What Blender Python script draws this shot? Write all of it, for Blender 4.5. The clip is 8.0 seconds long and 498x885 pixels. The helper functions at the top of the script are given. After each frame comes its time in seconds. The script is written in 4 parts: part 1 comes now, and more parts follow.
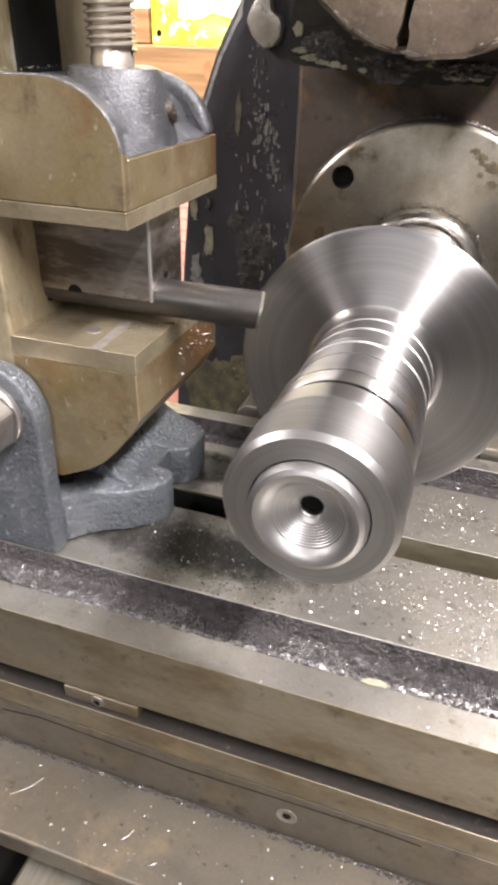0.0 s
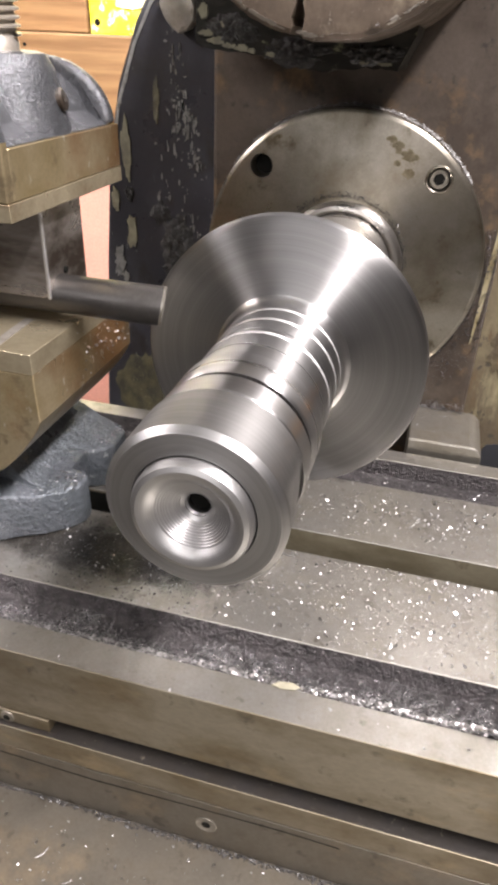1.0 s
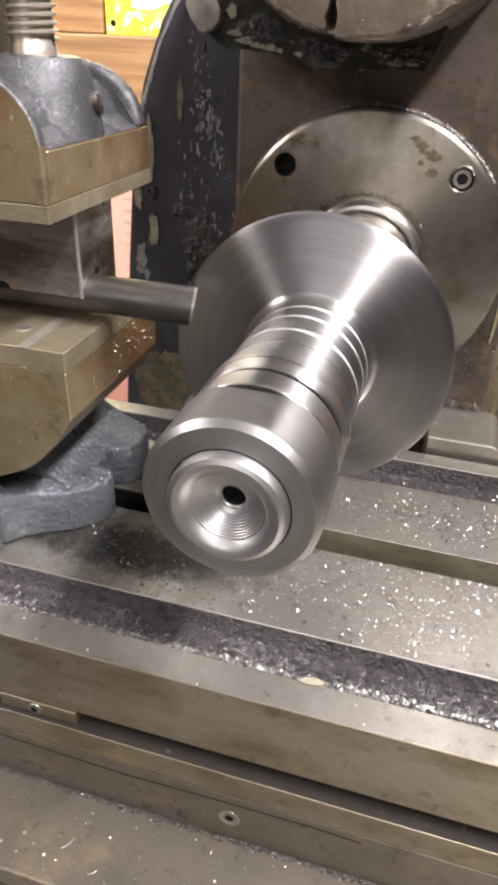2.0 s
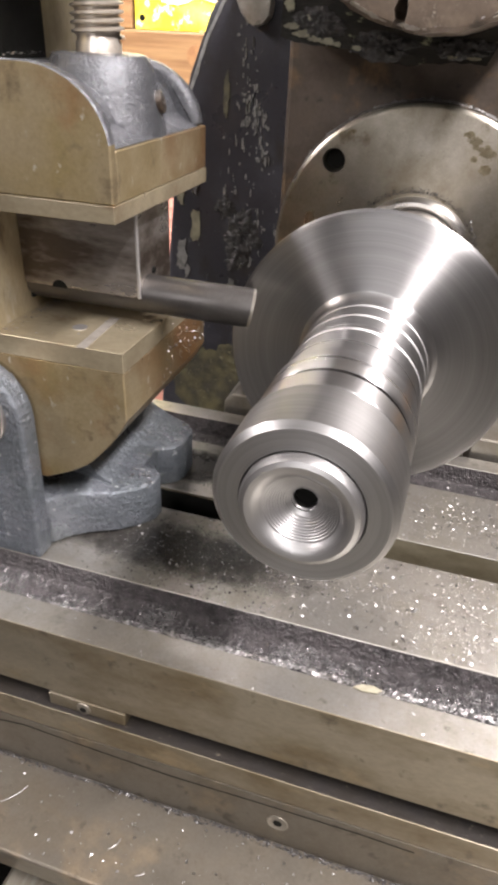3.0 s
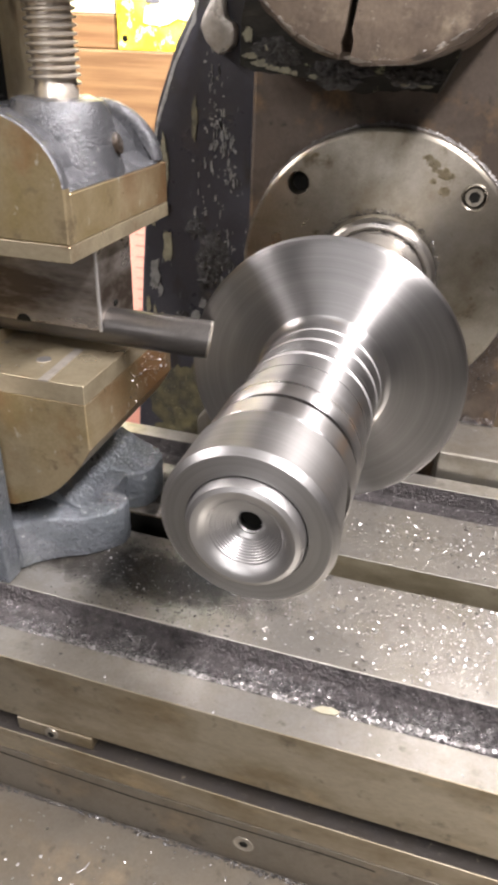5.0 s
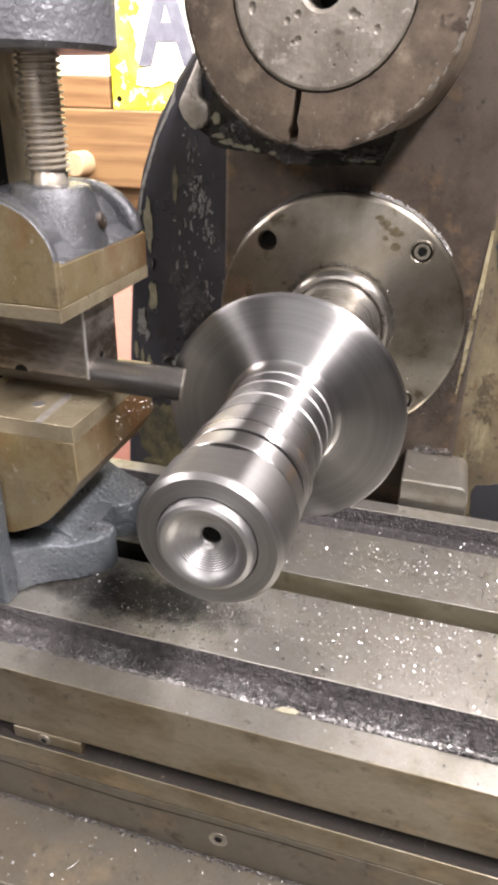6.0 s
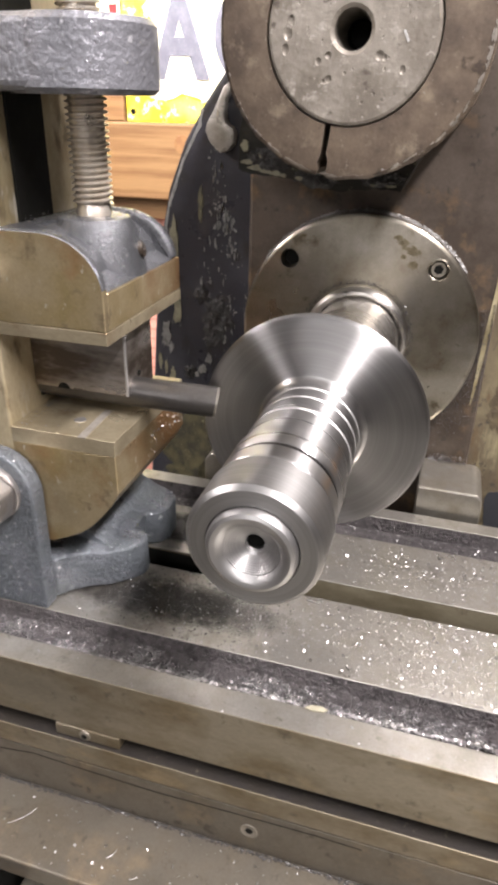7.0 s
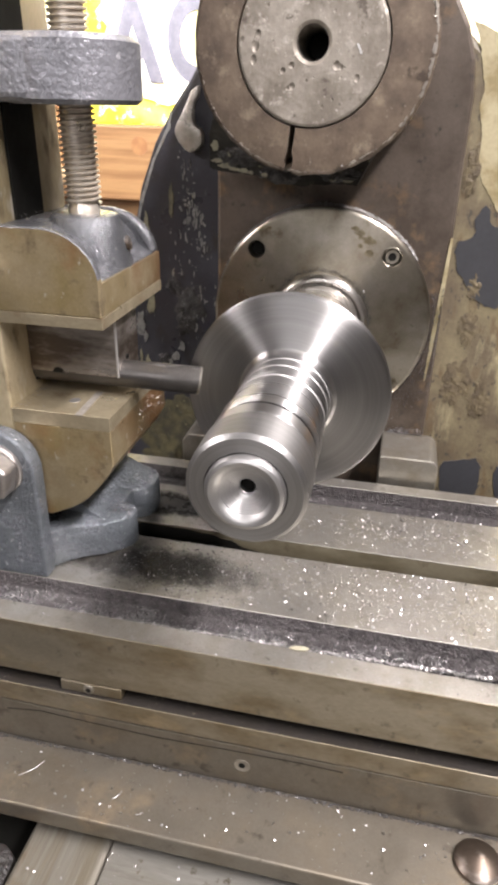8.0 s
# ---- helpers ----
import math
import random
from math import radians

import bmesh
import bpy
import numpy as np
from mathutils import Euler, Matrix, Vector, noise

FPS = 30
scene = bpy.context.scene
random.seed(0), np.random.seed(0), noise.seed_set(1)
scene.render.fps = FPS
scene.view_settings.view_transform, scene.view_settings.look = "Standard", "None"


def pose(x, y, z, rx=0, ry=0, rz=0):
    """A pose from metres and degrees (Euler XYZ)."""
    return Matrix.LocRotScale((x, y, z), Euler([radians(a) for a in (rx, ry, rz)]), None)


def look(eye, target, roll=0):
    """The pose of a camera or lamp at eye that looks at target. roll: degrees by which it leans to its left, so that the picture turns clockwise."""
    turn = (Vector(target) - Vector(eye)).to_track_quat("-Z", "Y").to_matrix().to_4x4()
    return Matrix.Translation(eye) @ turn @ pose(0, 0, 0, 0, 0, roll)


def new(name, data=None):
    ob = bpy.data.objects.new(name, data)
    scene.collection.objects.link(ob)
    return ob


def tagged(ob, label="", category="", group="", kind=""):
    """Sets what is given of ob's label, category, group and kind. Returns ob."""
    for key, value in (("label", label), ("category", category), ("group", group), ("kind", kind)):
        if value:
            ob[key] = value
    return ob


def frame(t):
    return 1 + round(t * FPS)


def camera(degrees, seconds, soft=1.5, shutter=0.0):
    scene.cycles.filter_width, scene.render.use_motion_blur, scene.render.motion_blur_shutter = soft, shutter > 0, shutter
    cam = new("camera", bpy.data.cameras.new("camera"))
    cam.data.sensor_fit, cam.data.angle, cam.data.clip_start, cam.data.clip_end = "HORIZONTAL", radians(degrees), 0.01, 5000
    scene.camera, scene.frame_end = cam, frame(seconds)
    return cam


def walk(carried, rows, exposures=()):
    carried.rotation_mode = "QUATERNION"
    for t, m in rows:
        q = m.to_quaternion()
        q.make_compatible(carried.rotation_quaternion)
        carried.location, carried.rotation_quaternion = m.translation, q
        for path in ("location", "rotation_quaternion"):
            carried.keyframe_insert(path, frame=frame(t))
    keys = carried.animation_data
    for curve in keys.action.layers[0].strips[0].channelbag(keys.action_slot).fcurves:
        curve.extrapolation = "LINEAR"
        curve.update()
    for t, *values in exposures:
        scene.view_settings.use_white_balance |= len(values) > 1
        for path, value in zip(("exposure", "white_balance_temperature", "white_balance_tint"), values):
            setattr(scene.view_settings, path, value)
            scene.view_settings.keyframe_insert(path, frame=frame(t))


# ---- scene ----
cam = camera(40.80, 8.0, soft=3.9, shutter=0.2)
# seconds, eye, turn (degrees)
PATH = [
    (0.0, 0.02189, -0.15745, 0.16281, 59.00, -1.45, 18.59),
    (0.5, 0.03151, -0.15277, 0.15992, 58.91, -2.04, 16.04),
    (1.0, 0.03675, -0.14698, 0.15982, 58.71, -1.96, 15.23),
    (1.5, 0.03348, -0.15111, 0.15985, 58.81, -2.04, 15.57),
    (1.7, 0.03227, -0.15178, 0.15983, 58.78, -2.14, 15.60),
    (2.8, 0.02364, -0.15190, 0.15652, 58.68, -1.91, 17.36),
    (3.0, 0.01793, -0.15335, 0.15790, 58.46, -2.26, 17.34),
    (3.5, 0.00716, -0.15734, 0.15878, 58.61, -1.91, 19.22),
    (4.0, 0.00318, -0.16163, 0.15927, 59.18, -1.55, 20.21),
    (4.5, 0.01043, -0.15831, 0.15998, 58.99, -2.21, 18.65),
    (5.0, 0.02885, -0.15268, 0.16255, 59.49, -1.92, 16.56),
    (5.2, 0.03631, -0.15318, 0.16533, 59.69, -2.04, 15.90),
    (6.3, 0.04708, -0.18021, 0.18119, 63.25, -0.88, 16.42),
    (6.5, 0.04533, -0.17762, 0.18501, 63.01, -0.73, 16.52),
    (7.0, 0.04076, -0.19033, 0.18363, 63.04, -1.14, 16.51),
    (7.5, 0.04170, -0.21434, 0.18586, 63.56, -0.97, 14.06),
    (8.0, 0.03978, -0.22301, 0.18465, 63.18, -1.04, 12.46),
]
walk(cam, [(t, pose(x, y, z, rx, ry, rz)) for t, x, y, z, rx, ry, rz in PATH], exposures=[(0.0, 0.15), (1.0, -0.06), (1.7, -0.12), (3.0, 0.0), (3.5, 0.07), (4.0, 0.22), (4.5, 0.27), (5.2, 0.04), (6.5, 0.0), (8.0, 0.05)])

# ---- light: a workshop with ceiling tubes, and two added fills ----
world = bpy.data.worlds.new("world")
scene.world = world
world.use_nodes = True
world.node_tree.nodes["Background"].inputs[0].default_value = (0.9, 0.93, 1.0, 1)
world.node_tree.nodes["Background"].inputs[1].default_value = 0.12


def tube_lamp(name, place, target, sx, sy, power, colour=(1.0, 0.932, 0.945)):
    data = bpy.data.lights.new(name, "AREA")
    data.shape, data.size, data.size_y, data.energy, data.color = "RECTANGLE", sx, sy, power, colour
    ob = new(name, data)
    ob.matrix_world = look(place, target)
    return ob


tube_lamp("ceiling_tube_lamp", (0.80, -0.42, 1.40), (0.05, -0.42, 0.05), 1.3, 0.14, 124)
tube_lamp("side_lamp", (-0.78, -0.28, 0.60), (-0.06, -0.28, 0.08), 0.6, 0.16, 11)
# Added fill from the front, with no window behind it, for forward-facing surfaces.
tube_lamp("front_fill", (-0.15, -1.95, 0.95), (0.0, 0.0, 0.08), 1.0, 0.7, 16, (1.0, 0.96, 0.98))
# Added fill behind the machine that brightens the sign and rail.
tube_lamp("sign_wall_fill", (-0.20, 0.45, 0.62), (-0.16, 0.8, 0.2), 0.9, 0.12, 15.0)

# ---- materials ----


def make(name, base, metal=0.0, rough=0.5, second=None, blotch=25.0, amount=0.5, grain=900.0, bump=0.1, bump_scale=0.0, aniso=0.0, axis="Y", edge=(0.45, 0.65), rough_var=0.12, stretch=(1, 1, 1), third=None, third_scale=12.0, third_edge=(0.58, 0.66), dist=0.0006, layers=(), rings=False):
    """A surface with two scales of variation: blotches of a second colour, and fine grain in roughness and relief."""
    mat = bpy.data.materials.new(name)
    mat.use_nodes = True
    nt = mat.node_tree
    bsdf = nt.nodes["Principled BSDF"]
    bsdf.inputs["Metallic"].default_value = metal
    link = nt.links.new
    tc = nt.nodes.new("ShaderNodeTexCoord")
    mp = nt.nodes.new("ShaderNodeMapping")
    mp.inputs["Scale"].default_value = stretch
    link(tc.outputs["Object"], mp.inputs[0])

    vec = mp.outputs[0]
    if rings:
        flat, size, apart, joined = (nt.nodes.new("ShaderNode" + k) for k in ("VectorMath", "VectorMath", "SeparateXYZ", "CombineXYZ"))
        flat.operation, size.operation = "MULTIPLY", "LENGTH"
        flat.inputs[1].default_value = (1, 0, 1)
        link(vec, flat.inputs[0])
        link(flat.outputs[0], size.inputs[0])
        link(vec, apart.inputs[0])
        link(size.outputs["Value"], joined.inputs[0])
        link(apart.outputs[1], joined.inputs[1])
        vec = joined.outputs[0]

    def noise_tex(scale, detail=6.0, rgh=0.6):
        n = nt.nodes.new("ShaderNodeTexNoise")
        n.inputs["Scale"].default_value, n.inputs["Detail"].default_value, n.inputs["Roughness"].default_value = scale, detail, rgh
        link(vec, n.inputs["Vector"])
        return n

    def span(src, a, b, lo=0.0, hi=1.0):
        m = nt.nodes.new("ShaderNodeMapRange")
        m.inputs[1].default_value, m.inputs[2].default_value, m.inputs[3].default_value, m.inputs[4].default_value = a, b, lo, hi
        link(src, m.inputs[0])
        return m.outputs[0]

    def blend(fac, a, b):
        m = nt.nodes.new("ShaderNodeMix")
        m.data_type = "RGBA"
        link(fac, m.inputs[0])
        for socket, v in ((m.inputs[6], a), (m.inputs[7], b)):
            if isinstance(v, tuple):
                socket.default_value = (*v, 1)
            else:
                link(v, socket)
        return m.outputs[2]

    big, fine = noise_tex(blotch), noise_tex(grain, 3.0)
    second = second or tuple(c * 0.6 for c in base)
    col = blend(span(big.outputs[0], *edge, 0.0, amount), base, second)
    if third:
        col = blend(span(noise_tex(third_scale, 8.0, 0.65).outputs[0], *third_edge), col, third)
    for colour, scale, lo, hi, tall in layers:
        shift = nt.nodes.new("ShaderNodeMapping")
        shift.inputs["Scale"].default_value, shift.inputs["Location"].default_value = (1, 1, tall), (scale * 0.01, 0.3, 0.7)
        link(tc.outputs["Object"], shift.inputs[0])
        n = nt.nodes.new("ShaderNodeTexNoise")
        n.inputs["Scale"].default_value, n.inputs["Detail"].default_value, n.inputs["Roughness"].default_value = scale, 7.0, 0.6
        link(shift.outputs[0], n.inputs["Vector"])
        col = blend(span(n.outputs[0], lo, hi), col, colour)
    tone = span(fine.outputs[0], 0.3, 0.7, 0.91, 1.07)
    mul = nt.nodes.new("ShaderNodeMix")
    mul.data_type, mul.blend_type = "RGBA", "MULTIPLY"
    mul.inputs[0].default_value = 1.0
    link(col, mul.inputs[6])
    link(tone, mul.inputs[7])
    link(mul.outputs[2], bsdf.inputs["Base Color"])
    link(span(big.outputs[0], 0.3, 0.7, max(rough - rough_var, 0.04), min(rough + rough_var, 1)), bsdf.inputs["Roughness"])
    if bump:
        bp = nt.nodes.new("ShaderNodeBump")
        bp.inputs["Strength"].default_value, bp.inputs["Distance"].default_value = bump, dist
        src = noise_tex(bump_scale, 4.0) if bump_scale else fine
        link(src.outputs[0], bp.inputs["Height"])
        link(bp.outputs[0], bsdf.inputs["Normal"])
    if aniso:
        bsdf.inputs["Anisotropic"].default_value = aniso
        bsdf.inputs["Anisotropic Rotation"].default_value = 0.25
        tg = nt.nodes.new("ShaderNodeTangent")
        tg.direction_type, tg.axis = "RADIAL", axis
        link(tg.outputs[0], bsdf.inputs["Tangent"])
    return mat


M_TURNED = make("turned_steel", (0.54, 0.532, 0.525), 1, 0.30, (0.42, 0.412, 0.405), 420, 0.6, 2600, 0.03, edge=(0.36, 0.66), aniso=0.84, rough_var=0.05, rings=True, dist=0.0003)
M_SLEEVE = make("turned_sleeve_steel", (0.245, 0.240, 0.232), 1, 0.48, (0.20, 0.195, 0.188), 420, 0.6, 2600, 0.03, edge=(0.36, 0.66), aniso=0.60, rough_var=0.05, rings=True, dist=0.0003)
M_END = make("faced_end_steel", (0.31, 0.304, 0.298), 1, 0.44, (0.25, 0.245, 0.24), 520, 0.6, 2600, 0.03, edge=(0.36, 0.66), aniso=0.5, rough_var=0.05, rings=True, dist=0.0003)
M_GROOVE = make("bright_groove_steel", (0.46, 0.452, 0.445), 0.9, 0.50, (0.40, 0.392, 0.385), 500, 0.5, 2600, 0.02)
M_BOSS = make("turned_boss_steel", (0.40, 0.393, 0.387), 1, 0.42, (0.33, 0.325, 0.32), 700, 0.7, 2600, 0.05, edge=(0.36, 0.66), rough_var=0.06, rings=True, dist=0.0003)
M_DISC = make("faced_disc_steel", (0.37, 0.363, 0.357), 1, 0.50, (0.31, 0.304, 0.30), 330, 0.65, 2200, 0.025, edge=(0.36, 0.66), aniso=1.0, rough_var=0.04, rings=True, dist=0.0003)
M_SHAFT = make("polished_shaft_steel", (0.58, 0.56, 0.53), 1, 0.28, (0.44, 0.41, 0.37), 60, 0.6, 1200, 0.03, aniso=0.6, rough_var=0.08)
M_FLANGE = make("oily_flange_steel", (0.30, 0.28, 0.24), 1, 0.33, (0.15, 0.13, 0.095), 30, 0.9, 1100, 0.05, edge=(0.45, 0.65), aniso=0.6, third=(0.09, 0.075, 0.05), third_scale=60, third_edge=(0.60, 0.70), layers=(((0.10, 0.08, 0.045), 150, 0.63, 0.72, 1.0),))
M_WAY = make("bare_slideway_steel", (0.34, 0.32, 0.28), 0.9, 0.40, (0.20, 0.175, 0.13), 40, 0.7, 900, 0.08)
M_TABLE = make("ground_table_steel", (0.335, 0.32, 0.29), 0.85, 0.38, (0.25, 0.235, 0.20), 40, 0.9, 900, 0.07, edge=(0.42, 0.62), third=(0.13, 0.12, 0.105), third_scale=60, third_edge=(0.57, 0.74), layers=(((0.12, 0.105, 0.085), 180, 0.62, 0.74, 1.0),))
M_SADDLE = make("oily_saddle_steel", (0.15, 0.135, 0.11), 0.75, 0.42, (0.125, 0.108, 0.082), 40, 1.0, 900, 0.08, edge=(0.42, 0.6), third=(0.20, 0.16, 0.11), third_scale=36, third_edge=(0.54, 0.68), layers=(((0.08, 0.07, 0.055), 140, 0.60, 0.70, 1.0),))
M_FRONT = make("table_edge_steel", (0.235, 0.207, 0.155), 0.8, 0.45, (0.145, 0.115, 0.07), 38, 1.0, 900, 0.06, edge=(0.42, 0.6), stretch=(0.5, 1, 1), third=(0.29, 0.23, 0.14), third_scale=46, third_edge=(0.54, 0.68), layers=(((0.10, 0.085, 0.06), 130, 0.60, 0.72, 1.0),))
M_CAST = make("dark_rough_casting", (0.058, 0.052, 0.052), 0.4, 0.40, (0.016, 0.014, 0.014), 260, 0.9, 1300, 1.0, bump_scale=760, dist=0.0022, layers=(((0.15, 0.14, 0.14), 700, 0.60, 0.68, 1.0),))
M_JAW = make("oiled_vise_steel", (0.37, 0.302, 0.188), 0.76, 0.38, (0.25, 0.195, 0.095), 38, 1.0, 900, 0.05, edge=(0.40, 0.62), third=(0.25, 0.135, 0.06), third_scale=24, third_edge=(0.52, 0.70), layers=(((0.22, 0.125, 0.055), 15, 0.50, 0.64, 1.0), ((0.15, 0.115, 0.07), 95, 0.58, 0.72, 1.0), ((0.46, 0.42, 0.33), 260, 0.63, 0.69, 0.6)))
M_PAINT = make("grey_blue_casting_paint", (0.12, 0.13, 0.145), 0.45, 0.30, (0.08, 0.092, 0.10), 60, 0.8, 900, 1.0, bump_scale=620, dist=0.0011, edge=(0.42, 0.6), layers=(((0.15, 0.13, 0.11), 70, 0.66, 0.74, 1.0), ((0.36, 0.37, 0.37), 300, 0.63, 0.68, 1.0)))
M_YOKE = make("grey_yoke_paint", (0.185, 0.187, 0.203), 0.4, 0.34, (0.11, 0.112, 0.122), 60, 0.8, 900, 0.9, bump_scale=420, dist=0.0009, edge=(0.42, 0.6), layers=(((0.30, 0.30, 0.31), 260, 0.62, 0.70, 1.0),))
M_BLACKPAINT = make("black_casting_paint", (0.11, 0.113, 0.12), 0.55, 0.27, (0.045, 0.047, 0.05), 70, 0.7, 900, 0.9, bump_scale=1100, dist=0.0005, layers=(((0.26, 0.26, 0.26), 420, 0.64, 0.68, 1.0),))
M_HOLDER = make("worn_holder_steel", (0.36, 0.33, 0.30), 0.9, 0.36, (0.09, 0.07, 0.055), 45, 1.0, 900, 0.05, stretch=(0.5, 1, 1.8), edge=(0.40, 0.58))
M_BAR = make("dark_bar_steel_and_gap_shade", (0.080, 0.075, 0.071), 0.85, 0.42, (0.05, 0.047, 0.043), 50, 0.6, 900, 0.04)
M_BRIGHT = make("bright_zinc_steel", (0.58, 0.57, 0.56), 0.95, 0.42, (0.42, 0.41, 0.39), 80, 0.6, 900, 0.05)
M_RUB = make("rubbed_bare_iron", (0.30, 0.275, 0.24), 0.6, 0.42, (0.20, 0.18, 0.15), 300, 0.8, 900, 0.1)
M_NUT = make("worn_nut_steel", (0.36, 0.34, 0.325), 0.9, 0.40, (0.22, 0.20, 0.18), 90, 0.8, 900, 0.08)
M_THREAD = make("screw_steel", (0.60, 0.55, 0.48), 0.8, 0.36, (0.40, 0.34, 0.26), 90, 0.7, 900, 0.04)
M_FACE = make("rust_brown_column_face", (0.095, 0.077, 0.062), 0.4, 0.42, (0.052, 0.039, 0.029), 26, 1.0, 700, 0.15, edge=(0.42, 0.6), third=(0.15, 0.10, 0.055), third_scale=44, third_edge=(0.54, 0.68), layers=(((0.035, 0.03, 0.025), 160, 0.60, 0.70, 1.0),))
M_DRUM = make("brown_overarm_iron", (0.135, 0.103, 0.074), 0.35, 0.46, (0.075, 0.055, 0.04), 60, 1.0, 700, 0.3, edge=(0.40, 0.60), bump_scale=380, third=(0.20, 0.16, 0.115), third_scale=90, third_edge=(0.55, 0.68), layers=(((0.05, 0.036, 0.026), 130, 0.61, 0.68, 1.0), ((0.22, 0.19, 0.15), 460, 0.64, 0.69, 1.0)))
M_CORE = make("grey_overarm_core", (0.25, 0.225, 0.19), 0.35, 0.48, (0.15, 0.13, 0.105), 60, 1.0, 700, 0.5, edge=(0.40, 0.62), bump_scale=420, third=(0.34, 0.31, 0.27), third_scale=150, third_edge=(0.56, 0.66), layers=(((0.09, 0.075, 0.06), 190, 0.61, 0.68, 1.0), ((0.36, 0.33, 0.29), 420, 0.62, 0.67, 1.0)))
M_DARKCOL = make("chipped_dark_grey_paint", (0.027, 0.027, 0.032), 0.0, 0.36, (0.045, 0.045, 0.053), 25, 0.8, 500, 0.25, layers=(((0.022, 0.02, 0.018), 50, 0.56, 0.66, 0.5), ((0.13, 0.13, 0.125), 620, 0.66, 0.69, 0.22)))
M_DARKCOL.node_tree.nodes["Principled BSDF"].inputs["Specular IOR Level"].default_value = 0.3
M_CREAMCOL = make("chipped_cream_paint", (0.155, 0.13, 0.078), 0.0, 0.45, (0.09, 0.07, 0.044), 45, 1.0, 500, 0.5, edge=(0.38, 0.62), layers=(((0.30, 0.265, 0.16), 45, 0.54, 0.66, 0.3), ((0.10, 0.07, 0.038), 130, 0.56, 0.66, 0.3), ((0.05, 0.042, 0.032), 260, 0.60, 0.64, 0.7)))
M_DRIP = make("cream_paint", (0.34, 0.30, 0.19), 0.0, 0.4, (0.19, 0.15, 0.07), 60, 0.9, 500, 0.2, edge=(0.42, 0.6))
# Oil and grit, with the shade inside the slots painted in too.
M_SLOT = make("oily_shaded_slot", (0.018, 0.015, 0.012), 0.2, 0.5, (0.010, 0.008, 0.007), 120, 0.8, 900, 0.4, bump_scale=500, third=(0.09, 0.075, 0.055), third_scale=500, third_edge=(0.62, 0.70))
M_GREYPATCH = make("dark_grey_paint", (0.034, 0.035, 0.039), 0.0, 0.40, (0.024, 0.025, 0.028), 40, 0.6, 500, 0.08)
# Near-black: shade of holes, sockets and recesses put into colour; also oily seam.
M_HOLE = make("black_oil_and_shade", (0.006, 0.006, 0.005), 0.0, 0.7, (0.010, 0.009, 0.008), 200, 0.5, 900, 0.1)
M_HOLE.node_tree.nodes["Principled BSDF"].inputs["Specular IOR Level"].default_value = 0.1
M_WOOD = make("pine_plank_wood", (0.28, 0.16, 0.07), 0, 0.5, (0.17, 0.085, 0.032), 20, 0.8, 300, 0.1, edge=(0.42, 0.62), stretch=(0.25, 1, 5.0))
M_KNOT = make("dark_knot_wood", (0.23, 0.11, 0.045), 0, 0.5, (0.30, 0.16, 0.065), 60, 0.8, 300, 0.1)
M_PALEWOOD = make("pale_end_grain", (0.50, 0.38, 0.22), 0, 0.6, (0.42, 0.30, 0.16), 60, 0.6, 300, 0.1)
M_SIGN = make("yellow_sign_enamel", (0.85, 0.72, 0.03), 0, 0.35, (0.85, 0.76, 0.20), 14, 0.8, 300, 0.05, layers=(((0.85, 0.80, 0.55), 70, 0.56, 0.62, 1.0), ((0.40, 0.24, 0.06), 160, 0.66, 0.69, 1.0)))
# White of the side board, and of the glare painted over the yellow sign.
M_SIGNWHITE = make("white_enamel_and_glare", (0.84, 0.81, 0.68), 0, 0.35, (0.85, 0.77, 0.22), 11, 0.85, 300, 0.05, edge=(0.45, 0.62))
M_LETTER = make("dark_letter_enamel", (0.13, 0.13, 0.155), 0, 0.4, (0.20, 0.20, 0.225), 60, 0.6, 300, 0.05)
M_SALMON = make("salmon_sheet", (0.75, 0.36, 0.27), 0, 0.6, (0.70, 0.32, 0.24), 10, 0.5, 300, 0.05)
M_RED = make("red_board", (0.55, 0.03, 0.03), 0, 0.5, (0.4, 0.02, 0.02), 10, 0.5, 300, 0.05)
# Wall and ceiling greys are set for the bounce light they give.
M_WALL = make("workshop_wall_paint", (0.14, 0.133, 0.125), 0, 0.8, (0.09, 0.086, 0.08), 3, 0.5, 200, 0.1)
M_CEIL = make("grey_ceiling_paint", (0.42, 0.42, 0.41), 0, 0.8, (0.34, 0.34, 0.33), 3, 0.5, 200, 0.1)
M_DIRT = make("black_oily_dirt", (0.035, 0.032, 0.030), 0.2, 0.4, (0.015, 0.014, 0.013), 200, 0.7, 900, 0.2)
M_SHOULDER = make("oily_black_casting", (0.020, 0.019, 0.016), 0.0, 0.55, (0.035, 0.032, 0.026), 90, 0.8, 600, 1.0, bump_scale=260, dist=0.001, third=(0.17, 0.17, 0.11), third_scale=130, third_edge=(0.60, 0.63), stretch=(0.45, 1, 1))
M_SHOULDER.node_tree.nodes["Principled BSDF"].inputs["Specular IOR Level"].default_value = 0.12
M_PRINT = make("faded_red_print", (0.60, 0.26, 0.20), 0, 0.6, (0.55, 0.24, 0.18), 40, 0.5, 300, 0.0)
M_CHIP = make("bright_metal_chips", (0.42, 0.41, 0.405), 1, 0.38, (0.26, 0.25, 0.24), 200, 0.7, 2000, 0.0)
M_SWARF = make("dull_grey_swarf", (0.27, 0.26, 0.26), 0.9, 0.30, (0.07, 0.066, 0.066), 420, 1.0, 1500, 1.0, edge=(0.42, 0.58), bump_scale=800, dist=0.0022)
M_PLATE = make("pale_jaw_plate_steel", (0.43, 0.37, 0.255), 0.78, 0.36, (0.30, 0.255, 0.17), 60, 0.9, 900, 0.05, edge=(0.42, 0.62), third=(0.24, 0.17, 0.10), third_scale=70, third_edge=(0.58, 0.70), stretch=(0.6, 1, 1))
